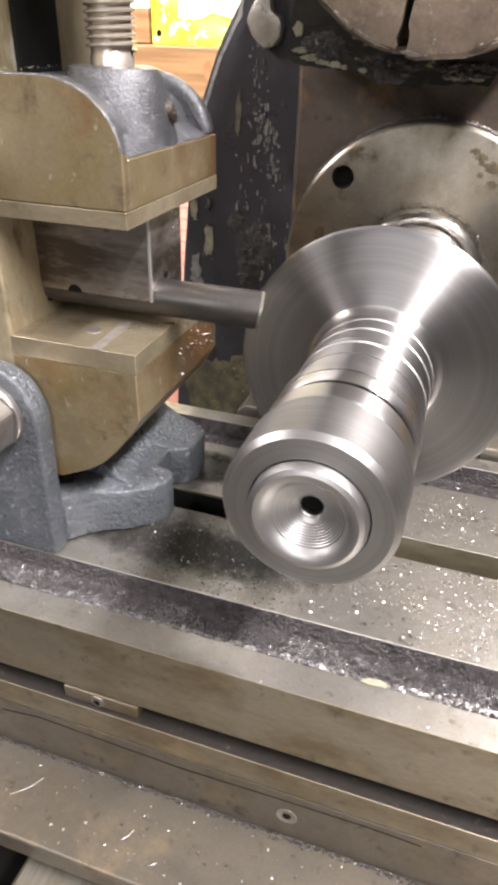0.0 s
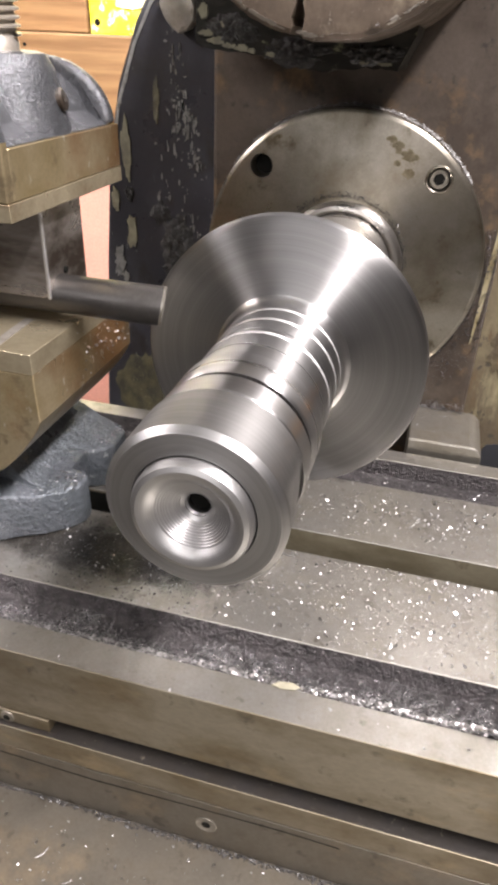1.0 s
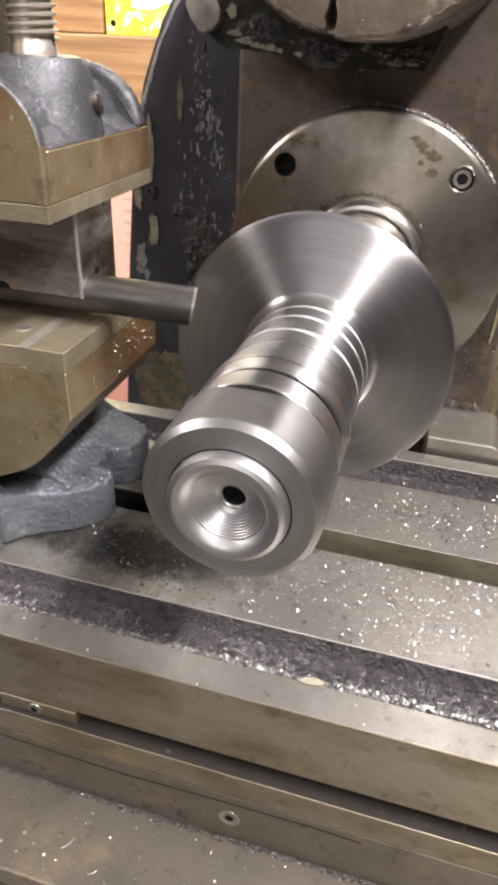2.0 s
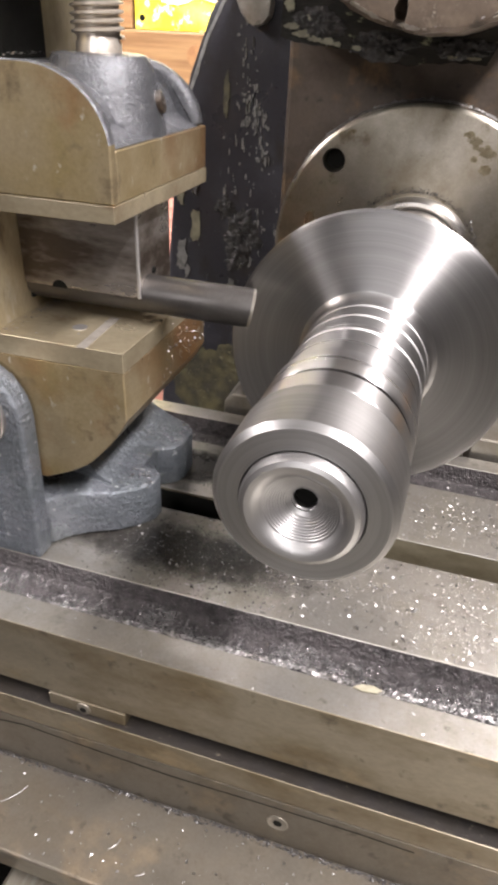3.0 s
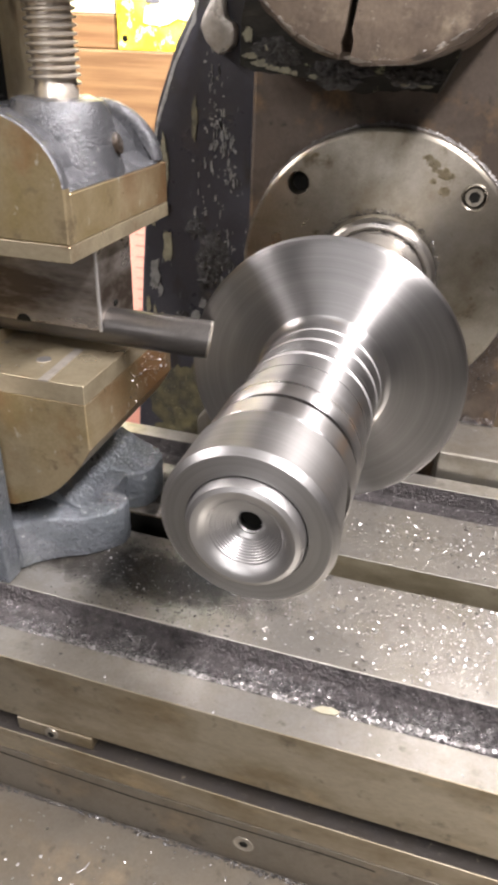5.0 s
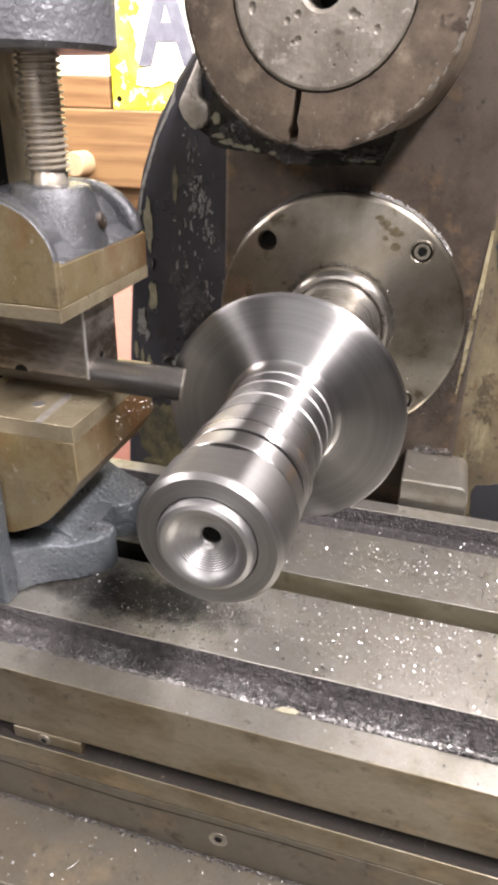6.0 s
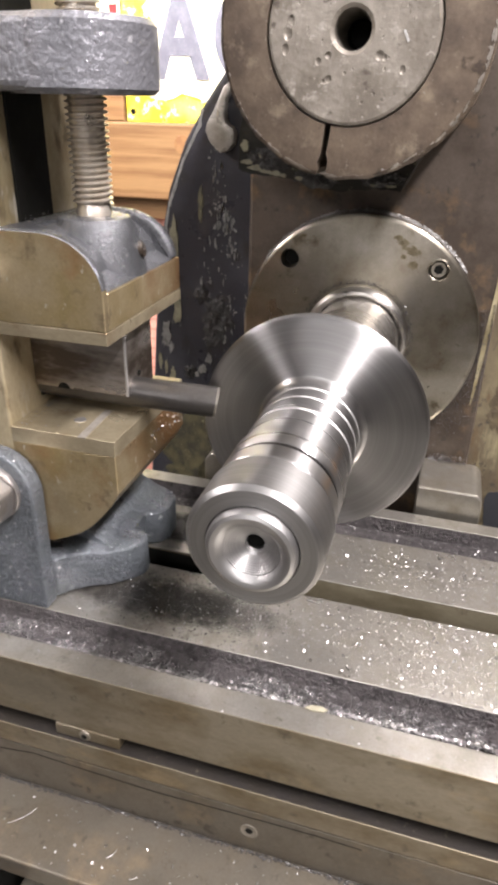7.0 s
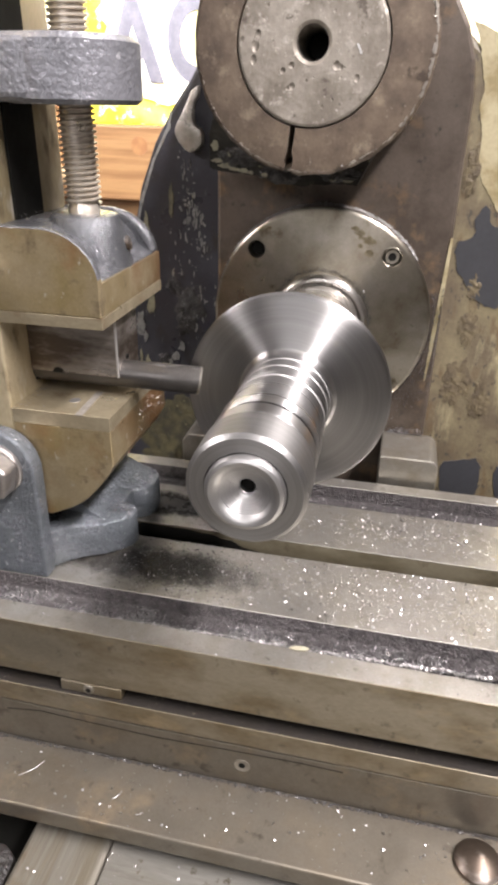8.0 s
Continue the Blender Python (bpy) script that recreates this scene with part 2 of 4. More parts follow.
M_SCUFF = make("bare_scuffed_primer", (0.19, 0.19, 0.18), 0.1, 0.45, (0.10, 0.10, 0.092), 260, 0.9, 600, 0.3)
M_MOSS = make("olive_mossy_grime", (0.080, 0.072, 0.036), 0.0, 0.6, (0.026, 0.023, 0.016), 150, 0.9, 600, 0.6, edge=(0.40, 0.62), bump_scale=420, dist=0.0008, third=(0.13, 0.12, 0.065), third_scale=300, third_edge=(0.60, 0.70))
M_GRIME = make("brown_oily_grime", (0.115, 0.092, 0.054), 0.0, 0.40, (0.06, 0.045, 0.028), 160, 0.9, 700, 0.8, edge=(0.40, 0.62), bump_scale=500, dist=0.0008, third=(0.15, 0.12, 0.07), third_scale=260, third_edge=(0.58, 0.68))
M_FLAKE = make("pale_flake", (0.22, 0.205, 0.15), 0.0, 0.6, (0.15, 0.135, 0.09), 300, 0.8, 900, 0.2)
M_DUST = make("grey_metal_dust", (0.30, 0.29, 0.28), 0.35, 0.5, (0.16, 0.155, 0.15), 500, 0.8, 900, 0.0)
M_WAYPLATE = make("pale_scraped_way", (0.235, 0.228, 0.205), 0.75, 0.42, (0.15, 0.142, 0.12), 70, 0.9, 420, 0.4, edge=(0.40, 0.62), stretch=(0.25, 1.6, 1), bump_scale=300, dist=0.0004, layers=(((0.10, 0.085, 0.06), 150, 0.62, 0.70, 1.0),))
M_DRIED = make("dried_brown_oil", (0.175, 0.150, 0.100), 0.75, 0.38, (0.11, 0.09, 0.055), 260, 0.9, 700, 0.2)
M_CRUST = make("black_grease_crust", (0.012, 0.011, 0.010), 0.0, 0.36, (0.034, 0.031, 0.028), 420, 1.0, 900, 1.0, edge=(0.54, 0.66), bump_scale=560, dist=0.0016)
M_LUG = make("worn_lug_paint", (0.33, 0.31, 0.275), 0.35, 0.30, (0.22, 0.20, 0.17), 90, 0.9, 600, 0.4, edge=(0.42, 0.62))
M_SPINE = make("streaked_vise_steel", (0.45, 0.385, 0.26), 0.62, 0.40, (0.30, 0.245, 0.14), 38, 1.0, 900, 0.05, edge=(0.42, 0.62), stretch=(1.0, 1, 0.40), third=(0.46, 0.42, 0.33), third_scale=80, third_edge=(0.56, 0.70), layers=(((0.22, 0.14, 0.065), 22, 0.52, 0.66, 0.5), ((0.14, 0.105, 0.06), 95, 0.57, 0.70, 0.5), ((0.55, 0.51, 0.42), 130, 0.60, 0.70, 0.3)))
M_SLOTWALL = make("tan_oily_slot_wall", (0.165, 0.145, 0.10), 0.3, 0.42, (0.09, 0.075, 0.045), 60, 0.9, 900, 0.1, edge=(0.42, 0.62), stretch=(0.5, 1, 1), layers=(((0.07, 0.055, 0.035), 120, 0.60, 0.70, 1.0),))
M_RIB = make("scraped_way_steel", (0.19, 0.178, 0.15), 0.7, 0.42, (0.12, 0.105, 0.075), 60, 0.9, 380, 0.6, edge=(0.40, 0.60), stretch=(3.2, 0.12, 1), bump_scale=260, dist=0.0005, layers=(((0.13, 0.10, 0.06), 40, 0.56, 0.68, 1.0),))
M_PEEL = make("peeled_olive_primer", (0.21, 0.20, 0.135), 0.0, 0.5, (0.12, 0.11, 0.075), 120, 0.9, 600, 0.3, edge=(0.42, 0.6))

# ---- shaping ----


def part(name, bm, material, parent=None, label="", smooth=False):
    me = bpy.data.meshes.new(name)
    bmesh.ops.recalc_face_normals(bm, faces=bm.faces)
    bm.to_mesh(me)
    bm.free()
    for m in (material if isinstance(material, (list, tuple)) else [material]):
        me.materials.append(m)
    if smooth:
        me.polygons.foreach_set("use_smooth", [True] * len(me.polygons))
        me.set_sharp_from_angle(angle=radians(32))
    ob = new(name, me)
    if parent:
        ob.parent = parent
    if label:
        tagged(ob, label)
    return ob


def thing(name, label, category, group="", kind=""):
    ob = new(name)
    ob.empty_display_size = 0.01
    return tagged(ob, label, category, group, kind)


def bevel(bm, width, segments=2, angle=25):
    es = [e for e in bm.edges if len(e.link_faces) == 2 and e.calc_face_angle(0) > radians(angle)]
    bmesh.ops.bevel(bm, geom=es, offset=width, segments=segments, affect="EDGES", profile=0.5)
    return bm


def bx(x0, x1, y0, y1, z0, z1, bev=0.0006, seg=2):
    bm = bmesh.new()
    bmesh.ops.create_cube(bm, size=1, matrix=Matrix.Translation(((x0 + x1) / 2, (y0 + y1) / 2, (z0 + z1) / 2)) @ Matrix.Diagonal((x1 - x0, y1 - y0, z1 - z0, 1)))
    return bevel(bm, bev, seg) if bev else bm


def prism(pts, axis, a, b, bev=0.0, seg=2, angle=25):
    """A polygon drawn in the plane across axis ('x': y, z; 'y': x, z; 'z': x, y), drawn out from a to b."""
    bm = bmesh.new()

    def at(p, d):
        return {"x": (d, p[0], p[1]), "y": (p[0], d, p[1]), "z": (p[0], p[1], d)}[axis]

    lo, hi = [bm.verts.new(at(p, a)) for p in pts], [bm.verts.new(at(p, b)) for p in pts]
    bm.faces.new(lo)
    bm.faces.new(hi[::-1])
    for i in range(len(pts)):
        j = (i + 1) % len(pts)
        bm.faces.new((lo[i], lo[j], hi[j], hi[i]))
    bmesh.ops.recalc_face_normals(bm, faces=bm.faces)
    return bevel(bm, bev, seg, angle) if bev else bm


def lathe(profile, centre=(0, 0, 0), axis="y", n=96, close=False, caps=(True, True)):
    """Turns (along, radius) pairs about an axis through centre."""
    bm = bmesh.new()
    rings = []
    for d, r in profile:
        ring = []
        for i in range(n):
            a = 2 * math.pi * i / n
            c, s = r * math.cos(a), r * math.sin(a)
            p = {"x": (d, c, s), "y": (c, d, s), "z": (c, s, d)}[axis]
            ring.append(bm.verts.new([p[k] + centre[k] for k in range(3)]))
        rings.append(ring)
    for a, b in zip(rings, rings[1:] + ([rings[0]] if close else [])):
        for i in range(n):
            bm.faces.new((a[i], a[(i + 1) % n], b[(i + 1) % n], b[i]))
    for k in (0, 1):
        if caps[k] and not close:
            bm.faces.new(rings[-k])
    return bm


def cut(ob, cutter):
    """Takes the solid cutter out of the solid ob for good."""
    me = bpy.data.meshes.new("cutter")
    bmesh.ops.recalc_face_normals(cutter, faces=cutter.faces)
    cutter.to_mesh(me)
    cutter.free()
    tool = new("cutter", me)
    md = ob.modifiers.new("cut", "BOOLEAN")
    md.object, md.operation, md.solver, md.use_self = tool, "DIFFERENCE", "EXACT", True
    done = bpy.data.meshes.new_from_object(ob.evaluated_get(bpy.context.evaluated_depsgraph_get()))
    ob.modifiers.clear()
    ob.data = done
    bpy.data.objects.remove(tool)
    done.polygons.foreach_set("use_smooth", [True] * len(done.polygons))
    done.set_sharp_from_angle(angle=radians(32))


def hexagon(cx, cz, r, turn=0):
    return [(cx + r * math.cos(radians(60 * i + turn)), cz + r * math.sin(radians(60 * i + turn))) for i in range(6)]


def arc(cx, cz, rx, rz, a0, a1, n=14):
    return [(cx + rx * math.cos(radians(a0 + (a1 - a0) * i / n)), cz + rz * math.sin(radians(a0 + (a1 - a0) * i / n))) for i in range(n + 1)]


ZC = 0.075     # height of the spindle axis over the table at the start
ON_TABLE = []  # what the table carries down

# ---- room: a mostly unseen shell, added for bounce and reflections ----
for nm, b, m in (("wall_north", (-2.2, 2.2, 0.8125, 0.9, -0.9, 1.7), M_WALL), ("wall_south", (-2.2, 2.2, -2.3, -2.2, -0.9, 1.7), M_WALL),
                 ("wall_west", (-2.3, -2.2, -2.3, 0.9, -0.9, 1.7), M_WALL), ("wall_east", (2.2, 2.3, -2.3, 0.9, -0.9, 1.7), M_WALL),
                 ("floor", (-2.3, 2.3, -2.3, 0.9, -1.0, -0.9), M_WALL), ("ceiling", (-2.3, 2.3, -2.3, 0.9, 1.7, 1.8), M_CEIL)):
    tagged(part(nm, bx(*b, bev=0), m), "plain painted workshop " + nm.split("_")[0], nm.split("_")[0], kind="structure")

# ---- column of the machine ----
col = thing("machine_column", "milling machine column with chipped grey and cream paint over cast iron", "machine column")
half = [(0.058, 0.232), (0.068, 0.22), (0.081, 0.197), (0.0925, 0.182), (0.1035, 0.164), (0.1135, 0.139), (0.1205, 0.1085), (0.1255, 0.057), (0.130, 0.0), (0.1335, -0.05), (0.15, -0.9)]
left = [(-0.0635, 0.2445)] + [(-x, z) for x, z in half[1:]] + [(-0.0635, -0.9)]
part("painted_side", prism(left, "y", 0.176, 0.42, 0.0022, 3, 50), M_DARKCOL, col, "dark grey paint chipped to pale primer")
right = [(0.05, 0.228), (0.0615, 0.2190), (0.0766, 0.2066), (0.0925, 0.190), (0.1035, 0.169)] + half[5:] + [(0.05, -0.9)]
part("painted_side", prism(right, "y", 0.176, 0.42, 0.003, 2, 50), M_CREAMCOL, col, "dirty cream paint with dark grey patches")
part("machined_face", prism([(-0.063, -0.9), (0.068, -0.9), (0.068, 0.19)] + arc(0.0, 0.19, 0.068, 0.07, 0, 180)[1:-1] + [(-0.063, 0.19)], "y", 0.163, 0.42, 0.002), M_FACE, col, "rust-brown oily machined face")
for s in (-1, 1):
    x0, x1 = sorted((s * 0.043, s * 0.0765))
    corner = arc(x1 - 0.006, -0.0015, 0.006, 0.006, 0, 90, 6) if s > 0 else [(x1, 0.0), (x1, 0.0045)]
    part("slideway", prism([(x0, -0.5), (x1, -0.5)] + corner + [(x0 if s > 0 else x0 + 0.004, 0.0045), (x0, 0.0)], "y", 0.128, 0.1628, 0.0008, 2, 40), M_WAY, col, "bare steel vertical slideway")

part("paint_drip", prism([(0.0668, 0.122), (0.0682, 0.122), (0.0676, 0.088), (0.0652, 0.052), (0.0640, 0.040), (0.0634, 0.040), (0.0640, 0.070), (0.0655, 0.095)], "y", 0.1624, 0.1640), M_DRIP, col, "narrow cream paint drip")

# spindle nose flange
fl = thing("spindle_flange", "round oily steel spindle cover flange with socket screws", "flange")
plate = part("plate", lathe([(0.1632, 0.0608), (0.1545, 0.0618), (0.1529, 0.0615), (0.1520, 0.0602), (0.1519, 0.0596), (0.1519, 0.0272)], (0, 0, ZC), n=128), M_FLANGE, fl, smooth=True)
for a in (45, 135, 225, 315):
    cx, cz = 0.0528 * math.cos(radians(a)), ZC + 0.0528 * math.sin(radians(a))
    cut(plate, lathe([(0.1500, 0.0050), (0.1600, 0.0044)], (cx, 0, cz), n=40))
    if a != 135:
        part("counterbore", lathe([(0.1530, 0.0046), (0.15165, 0.0046), (0.1514, 0.0050), (0.15165, 0.0056), (0.1530, 0.0057)], (cx, 0, cz), n=40, caps=(False, False)), M_FLANGE, fl, smooth=True)
    part("hole", lathe([(0.1594, 0.0043), (0.1599, 0.0043)], (cx, 0, cz), n=32), M_HOLE, fl)
    if a != 135:
        part("socket_screw", lathe([(0.1590, 0.0040), (0.1533, 0.0040), (0.1528, 0.0036), (0.1528, 0.0022), (0.1560, 0.0021)], (cx, 0, cz), n=32, caps=(False, True)), M_WAY, fl, smooth=True)
        part("hex_socket", prism(hexagon(cx, cz, 0.0024, 15), "y", 0.1526, 0.1565), M_HOLE, fl)

# overarm and its clamp
drum = thing("overarm_clamp", "brown cast iron overarm clamp with a split and a grey core", "overarm")
bm = lathe([(0.1632, 0.047), (0.0672, 0.0462), (0.0656, 0.0448), (0.0654, 0.0430), (0.0654, 0.0292), (0.0672, 0.0290), (0.1632, 0.0290)], (0, 0, 0.2055), n=192, close=True)
for v in bm.verts:
    if v.co.y < 0.0675:
        out = Vector((v.co.x, 0, v.co.z - 0.2055))
        v.co += out.normalized() * (0.0005 * noise.noise(v.co * 160) + 0.0004 * noise.noise(v.co * 520)) * (1.0 if out.length > 0.04 else 0.4)
ring_ob = part("clamp_ring", bm, M_DRUM, drum, smooth=True)
cut(ring_ob, prism([(-0.0070, 0.1800), (-0.0074, 0.1750), (-0.0080, 0.1710), (-0.0083, 0.1675), (-0.0094, 0.1645), (-0.0088, 0.1625), (-0.0102, 0.1600), (-0.0112, 0.1560), (-0.0050, 0.1560), (-0.0064, 0.1605), (-0.0057, 0.1630), (-0.0055, 0.1655), (-0.0062, 0.1680), (-0.0057, 0.1710), (-0.0052, 0.1750), (-0.0050, 0.1800)], "y", 0.050, 0.140))
core = part("core", lathe([(0.1600, 0.0288), (0.0670, 0.0288), (0.0652, 0.0284), (0.0648, 0.0275), (0.0648, 0.0074), (0.0656, 0.0062), (0.0900, 0.0052), (0.1600, 0.0050)], (0, 0, 0.2055), n=96, close=True), M_CORE, drum, smooth=True)
pits = bmesh.new()
for px, pz, pr in ((-0.0217, 0.2044, 0.0016), (-0.0223, 0.1997, 0.0013), (-0.0207, 0.2080, 0.0013), (-0.0213, 0.2062, 0.0011), (-0.0075, 0.1981, 0.0012), (-0.0108, 0.1962, 0.0011), (-0.0071, 0.1910, 0.0013), (-0.0088, 0.1903, 0.0008), (0.0096, 0.1981, 0.0015), (0.0112, 0.1976, 0.0010), (0.0175, 0.1940, 0.0011)) + tuple((0.023 * math.cos(2.4 * k) * (0.4 + 0.05 * (k % 12)), 0.2055 + 0.023 * math.sin(2.4 * k) * (0.4 + 0.05 * (k % 12)), 0.0003 + 0.00012 * (k % 4)) for k in range(26)):
    bmesh.ops.create_icosphere(pits, subdivisions=2, radius=1, matrix=Matrix.Translation((px, 0.0648, pz)) @ Matrix.Diagonal((pr, 0.6 * pr, pr * (0.8 + 30 * abs(px)), 1)))
cut(core, pits)
core.data.polygons.foreach_set("use_smooth", [False] * len(core.data.polygons))
part("centre_hole", lathe([(0.0860, 0.0050), (0.0880, 0.0040)], (0, 0, 0.2055), n=40, caps=(False, True)), M_HOLE, drum)
part("nick", prism([(0.0165, 0.2052), (0.0172, 0.2054), (0.0188, 0.2022), (0.0182, 0.2018)], "y", 0.0645, 0.0650), M_BRIGHT, drum)


def blot(cx, cz, rx_, rz_, wild=1.0, n=48):
    """The uneven outline of a patch of paint or dirt."""
    ring = []
    for i in range(n):
        a = 2 * math.pi * i / n
        c, s_ = math.cos(a), math.sin(a)
        k = 1 + wild * (0.36 * noise.noise((cx * 90 + 1.5 * c, 1.5 * s_, cz * 70)) + 0.26 * noise.noise((cx * 50 + 3.8 * c, 3.8 * s_, cz * 90)) + 0.14 * noise.noise((cx * 70 + 9 * c, 9 * s_, cz * 60)))
        ring.append((cx + rx_ * k * c, cz + rz_ * k * s_))
    return ring


def crust(cx, cz, rx_, rz_, y, thick, wild=1.0):
    """A lumpy patch that lies on an upright face at y and thins out towards its edge."""
    bm = bmesh.new()
    edge = blot(cx, cz, rx_, rz_, wild, 64)
    rows = []
    for j in range(1, 15):
        u = j / 14
        row = []
        for ex, ez in edge:
            x, z = cx + (ex - cx) * u, cz + (ez - cz) * u
            lump = 0.55 + 0.9 * noise.noise((x * 330, z * 330, 3.0)) + 0.5 * noise.noise((x * 900, z * 900, 7.0))
            row.append(bm.verts.new((x, y - thick * max(lump, 0.08) * (1 - u ** 4), z)))
        rows.append(row)
    bm.faces.new(rows[0])
    for a, b in zip(rows, rows[1:]):
        for i in range(64):
            bm.faces.new((a[i], a[(i + 1) % 64], b[(i + 1) % 64], b[i]))
    return bm


under = [(-0.0540, 0.1570), (-0.0483, 0.1552), (-0.0316, 0.1542), (-0.0197, 0.1524), (-0.0105, 0.1496), (0.0070, 0.1517), (0.0175, 0.1512), (0.0230, 0.1630)]
ragged = []
for (xa, za), (xb, zb) in zip(under, under[1:]):
    for i in range(8):
        x, z = xa + (xb - xa) * i / 8, za + (zb - za) * i / 8
        ragged.append((x, z + 0.0009 * noise.noise((x * 260, z * 90, 2.0)) + 0.0006 * noise.noise((x * 800, z * 300, 5.0))))
part("cast_shoulder", prism([(-0.0380, 0.2400), (-0.0440, 0.1980), (-0.0505, 0.1850), (-0.0538, 0.1720)] + ragged + [(0.030, 0.2400)], "y", 0.115, 0.1628, 0.0), M_SHOULDER, drum, "dark oily cast shoulder with paint flakes")
rng = np.random.RandomState(5)
bm = bmesh.new()
for _ in range(150):
    a = radians(-75 + 125 * rng.rand() ** 0.8) if rng.rand() < 0.75 else radians(190 + 80 * rng.rand())
    d, w, h = 0.0452 - 0.0009 * rng.rand() ** 2, 0.0002 + 0.0005 * rng.rand() ** 2, 0.0004 + 0.0016 * rng.rand() ** 2
    c, s_ = math.cos(a), math.sin(a)
    vs = []
    for b in (0.2, 1.2, 2.3, 3.3, 4.3, 5.4):
        p, q = w * math.cos(b) * (0.6 + 0.7 * rng.rand()), h * math.sin(b) * (0.6 + 0.7 * rng.rand())
        vs.append(bm.verts.new(((d + p) * c - q * s_, 0.0652 + 0.7 * max(0.0, d + p - 0.0446), 0.2055 + (d + p) * s_ + q * c)))
    bm.faces.new(vs)
for f in bmesh.ops.extrude_face_region(bm, geom=bm.faces[:])["geom"]:
    if isinstance(f, bmesh.types.BMVert):
        f.co.y += 0.0012
part("rim_wear", bm, M_RUB, drum, "pale rubbed edge of the ring")
for _ in range(26):  # dried oil in a band towards the upper screw
    u = rng.rand()
    cx, cz = 0.012 + 0.026 * u + 0.002 * rng.randn(), 0.1270 - 0.0165 * u + 0.0022 * rng.randn()
    size = 0.0006 + 0.0017 * rng.rand() ** 2
    if math.hypot(cx - 0.0373, cz - 0.1123) < 0.0095:
        continue
    part("oil_shade_patch", crust(cx, cz, size * (1.2 + rng.rand()), size, 0.1519, 0.00010, 1.0), M_DRIED, fl, "brown dried oil", smooth=True)
for cx, cz, rx_, rz_ in ((-0.0510, 0.1665, 0.0016, 0.0022), (-0.0500, 0.1600, 0.0024, 0.0010), (-0.0462, 0.1578, 0.0030, 0.0012), (-0.0415, 0.1566, 0.0024, 0.0009), (-0.0370, 0.1560, 0.0026, 0.0010), (-0.0335, 0.1553, 0.0014, 0.0007), (-0.0445, 0.1625, 0.0012, 0.0009), (-0.0265, 0.1545, 0.0018, 0.0006), (0.0130, 0.1530, 0.0020, 0.0006), (0.0060, 0.1532, 0.0016, 0.0006)):
    part("paint_crust", prism(blot(cx, cz, rx_, rz_, 1.5, 32), "y", 0.1141, 0.1152), M_PEEL, drum, "flaking olive paint crust")
for cx, cz, rx_, rz_ in ((-0.0405, 0.1610, 0.0100, 0.0045), (-0.0170, 0.1555, 0.0110, 0.0040), (0.0080, 0.1555, 0.0100, 0.0035)):
    part("grease_crust", crust(cx, cz, rx_, rz_, 0.1149, 0.0016), M_CRUST, drum, "black lumpy grease", smooth=True)
leaf = [(-0.0750, 0.1935), (-0.0795, 0.1904), (-0.0833, 0.1824), (-0.0887, 0.1729), (-0.0894, 0.1698), (-0.0872, 0.1649), (-0.0839, 0.1615), (-0.0810, 0.1594), (-0.0770, 0.1608), (-0.0740, 0.1640), (-0.0733, 0.1689), (-0.0745, 0.1716), (-0.0782, 0.1738), (-0.0789, 0.1788), (-0.0782, 0.1850), (-0.0756, 0.1887)]
part("worn_lug", prism(leaf, "y", 0.1690, 0.1765, 0.0013, 2, 40), M_LUG, col, "worn pale lug with bright rubbed edges", smooth=True)


def frayed(pts, step=0.0008, amount=0.0008):
    """An outline with its sides broken up into small notches."""
    out = []
    for (xa, za), (xb, zb) in zip(pts, pts[1:] + pts[:1]):
        n = max(2, int(math.hypot(xb - xa, zb - za) / step))
        for i in range(n):
            x, z = xa + (xb - xa) * i / n, za + (zb - za) * i / n
            out.append((x + amount * noise.noise((x * 420, z * 420, 1.0)), z + amount * noise.noise((x * 420, z * 420, 6.0))))
    return out


for outline in ([(0.0710, 0.1131), (0.0723, 0.1185), (0.0781, 0.1201), (0.0804, 0.1242), (0.0791, 0.1301), (0.0813, 0.1353), (0.0836, 0.1384), (0.0866, 0.1355), (0.0870, 0.1297), (0.0901, 0.1269), (0.0961, 0.1293), (0.1034, 0.1177), (0.1070, 0.0892), (0.0976, 0.0825), (0.0921, 0.0834), (0.0831, 0.0893), (0.0792, 0.0964), (0.0737, 0.1025)],
                [(0.0819, -0.0233), (0.0843, -0.0187), (0.0931, -0.0166), (0.1031, -0.0138), (0.1069, -0.0199), (0.1076, -0.0343), (0.1056, -0.0444), (0.0854, -0.0475)],
                [(0.1151, -0.0236), (0.1166, -0.0186), (0.1227, -0.0154), (0.1294, -0.0409), (0.1196, -0.0423)]):
    part("paint_patch", prism(frayed(outline), "y", 0.1756, 0.1772), M_GREYPATCH, col, "leftover dark grey paint patch")
part("paint_patch", prism(frayed([(0.0630, 0.2235), (0.0671, 0.2167), (0.0733, 0.1943), (0.0724, 0.1855), (0.0758, 0.1720), (0.0747, 0.1626), (0.0794, 0.1500), (0.0839, 0.1437), (0.0945, 0.1292), (0.1061, 0.1381), (0.0930, 0.2044), (0.0753, 0.2181)]), "y", 0.1757, 0.1768), M_DRIP, col, "patch of cleaner cream paint")
for cx, cz, rx_, rz_ in ((0.0736, 0.1530, 0.0040, 0.0120), (0.0852, 0.0703, 0.0060, 0.0100), (0.0832, 0.0355, 0.0080, 0.0140), (0.0983, 0.0243, 0.0060, 0.0120), (0.0848, 0.0950, 0.0040, 0.0080)):
    part("oil_grime", crust(cx, cz, rx_, rz_, 0.1757, 0.0004, 1.4), M_GRIME, col, "brown oily grime on the cream paint", smooth=True)
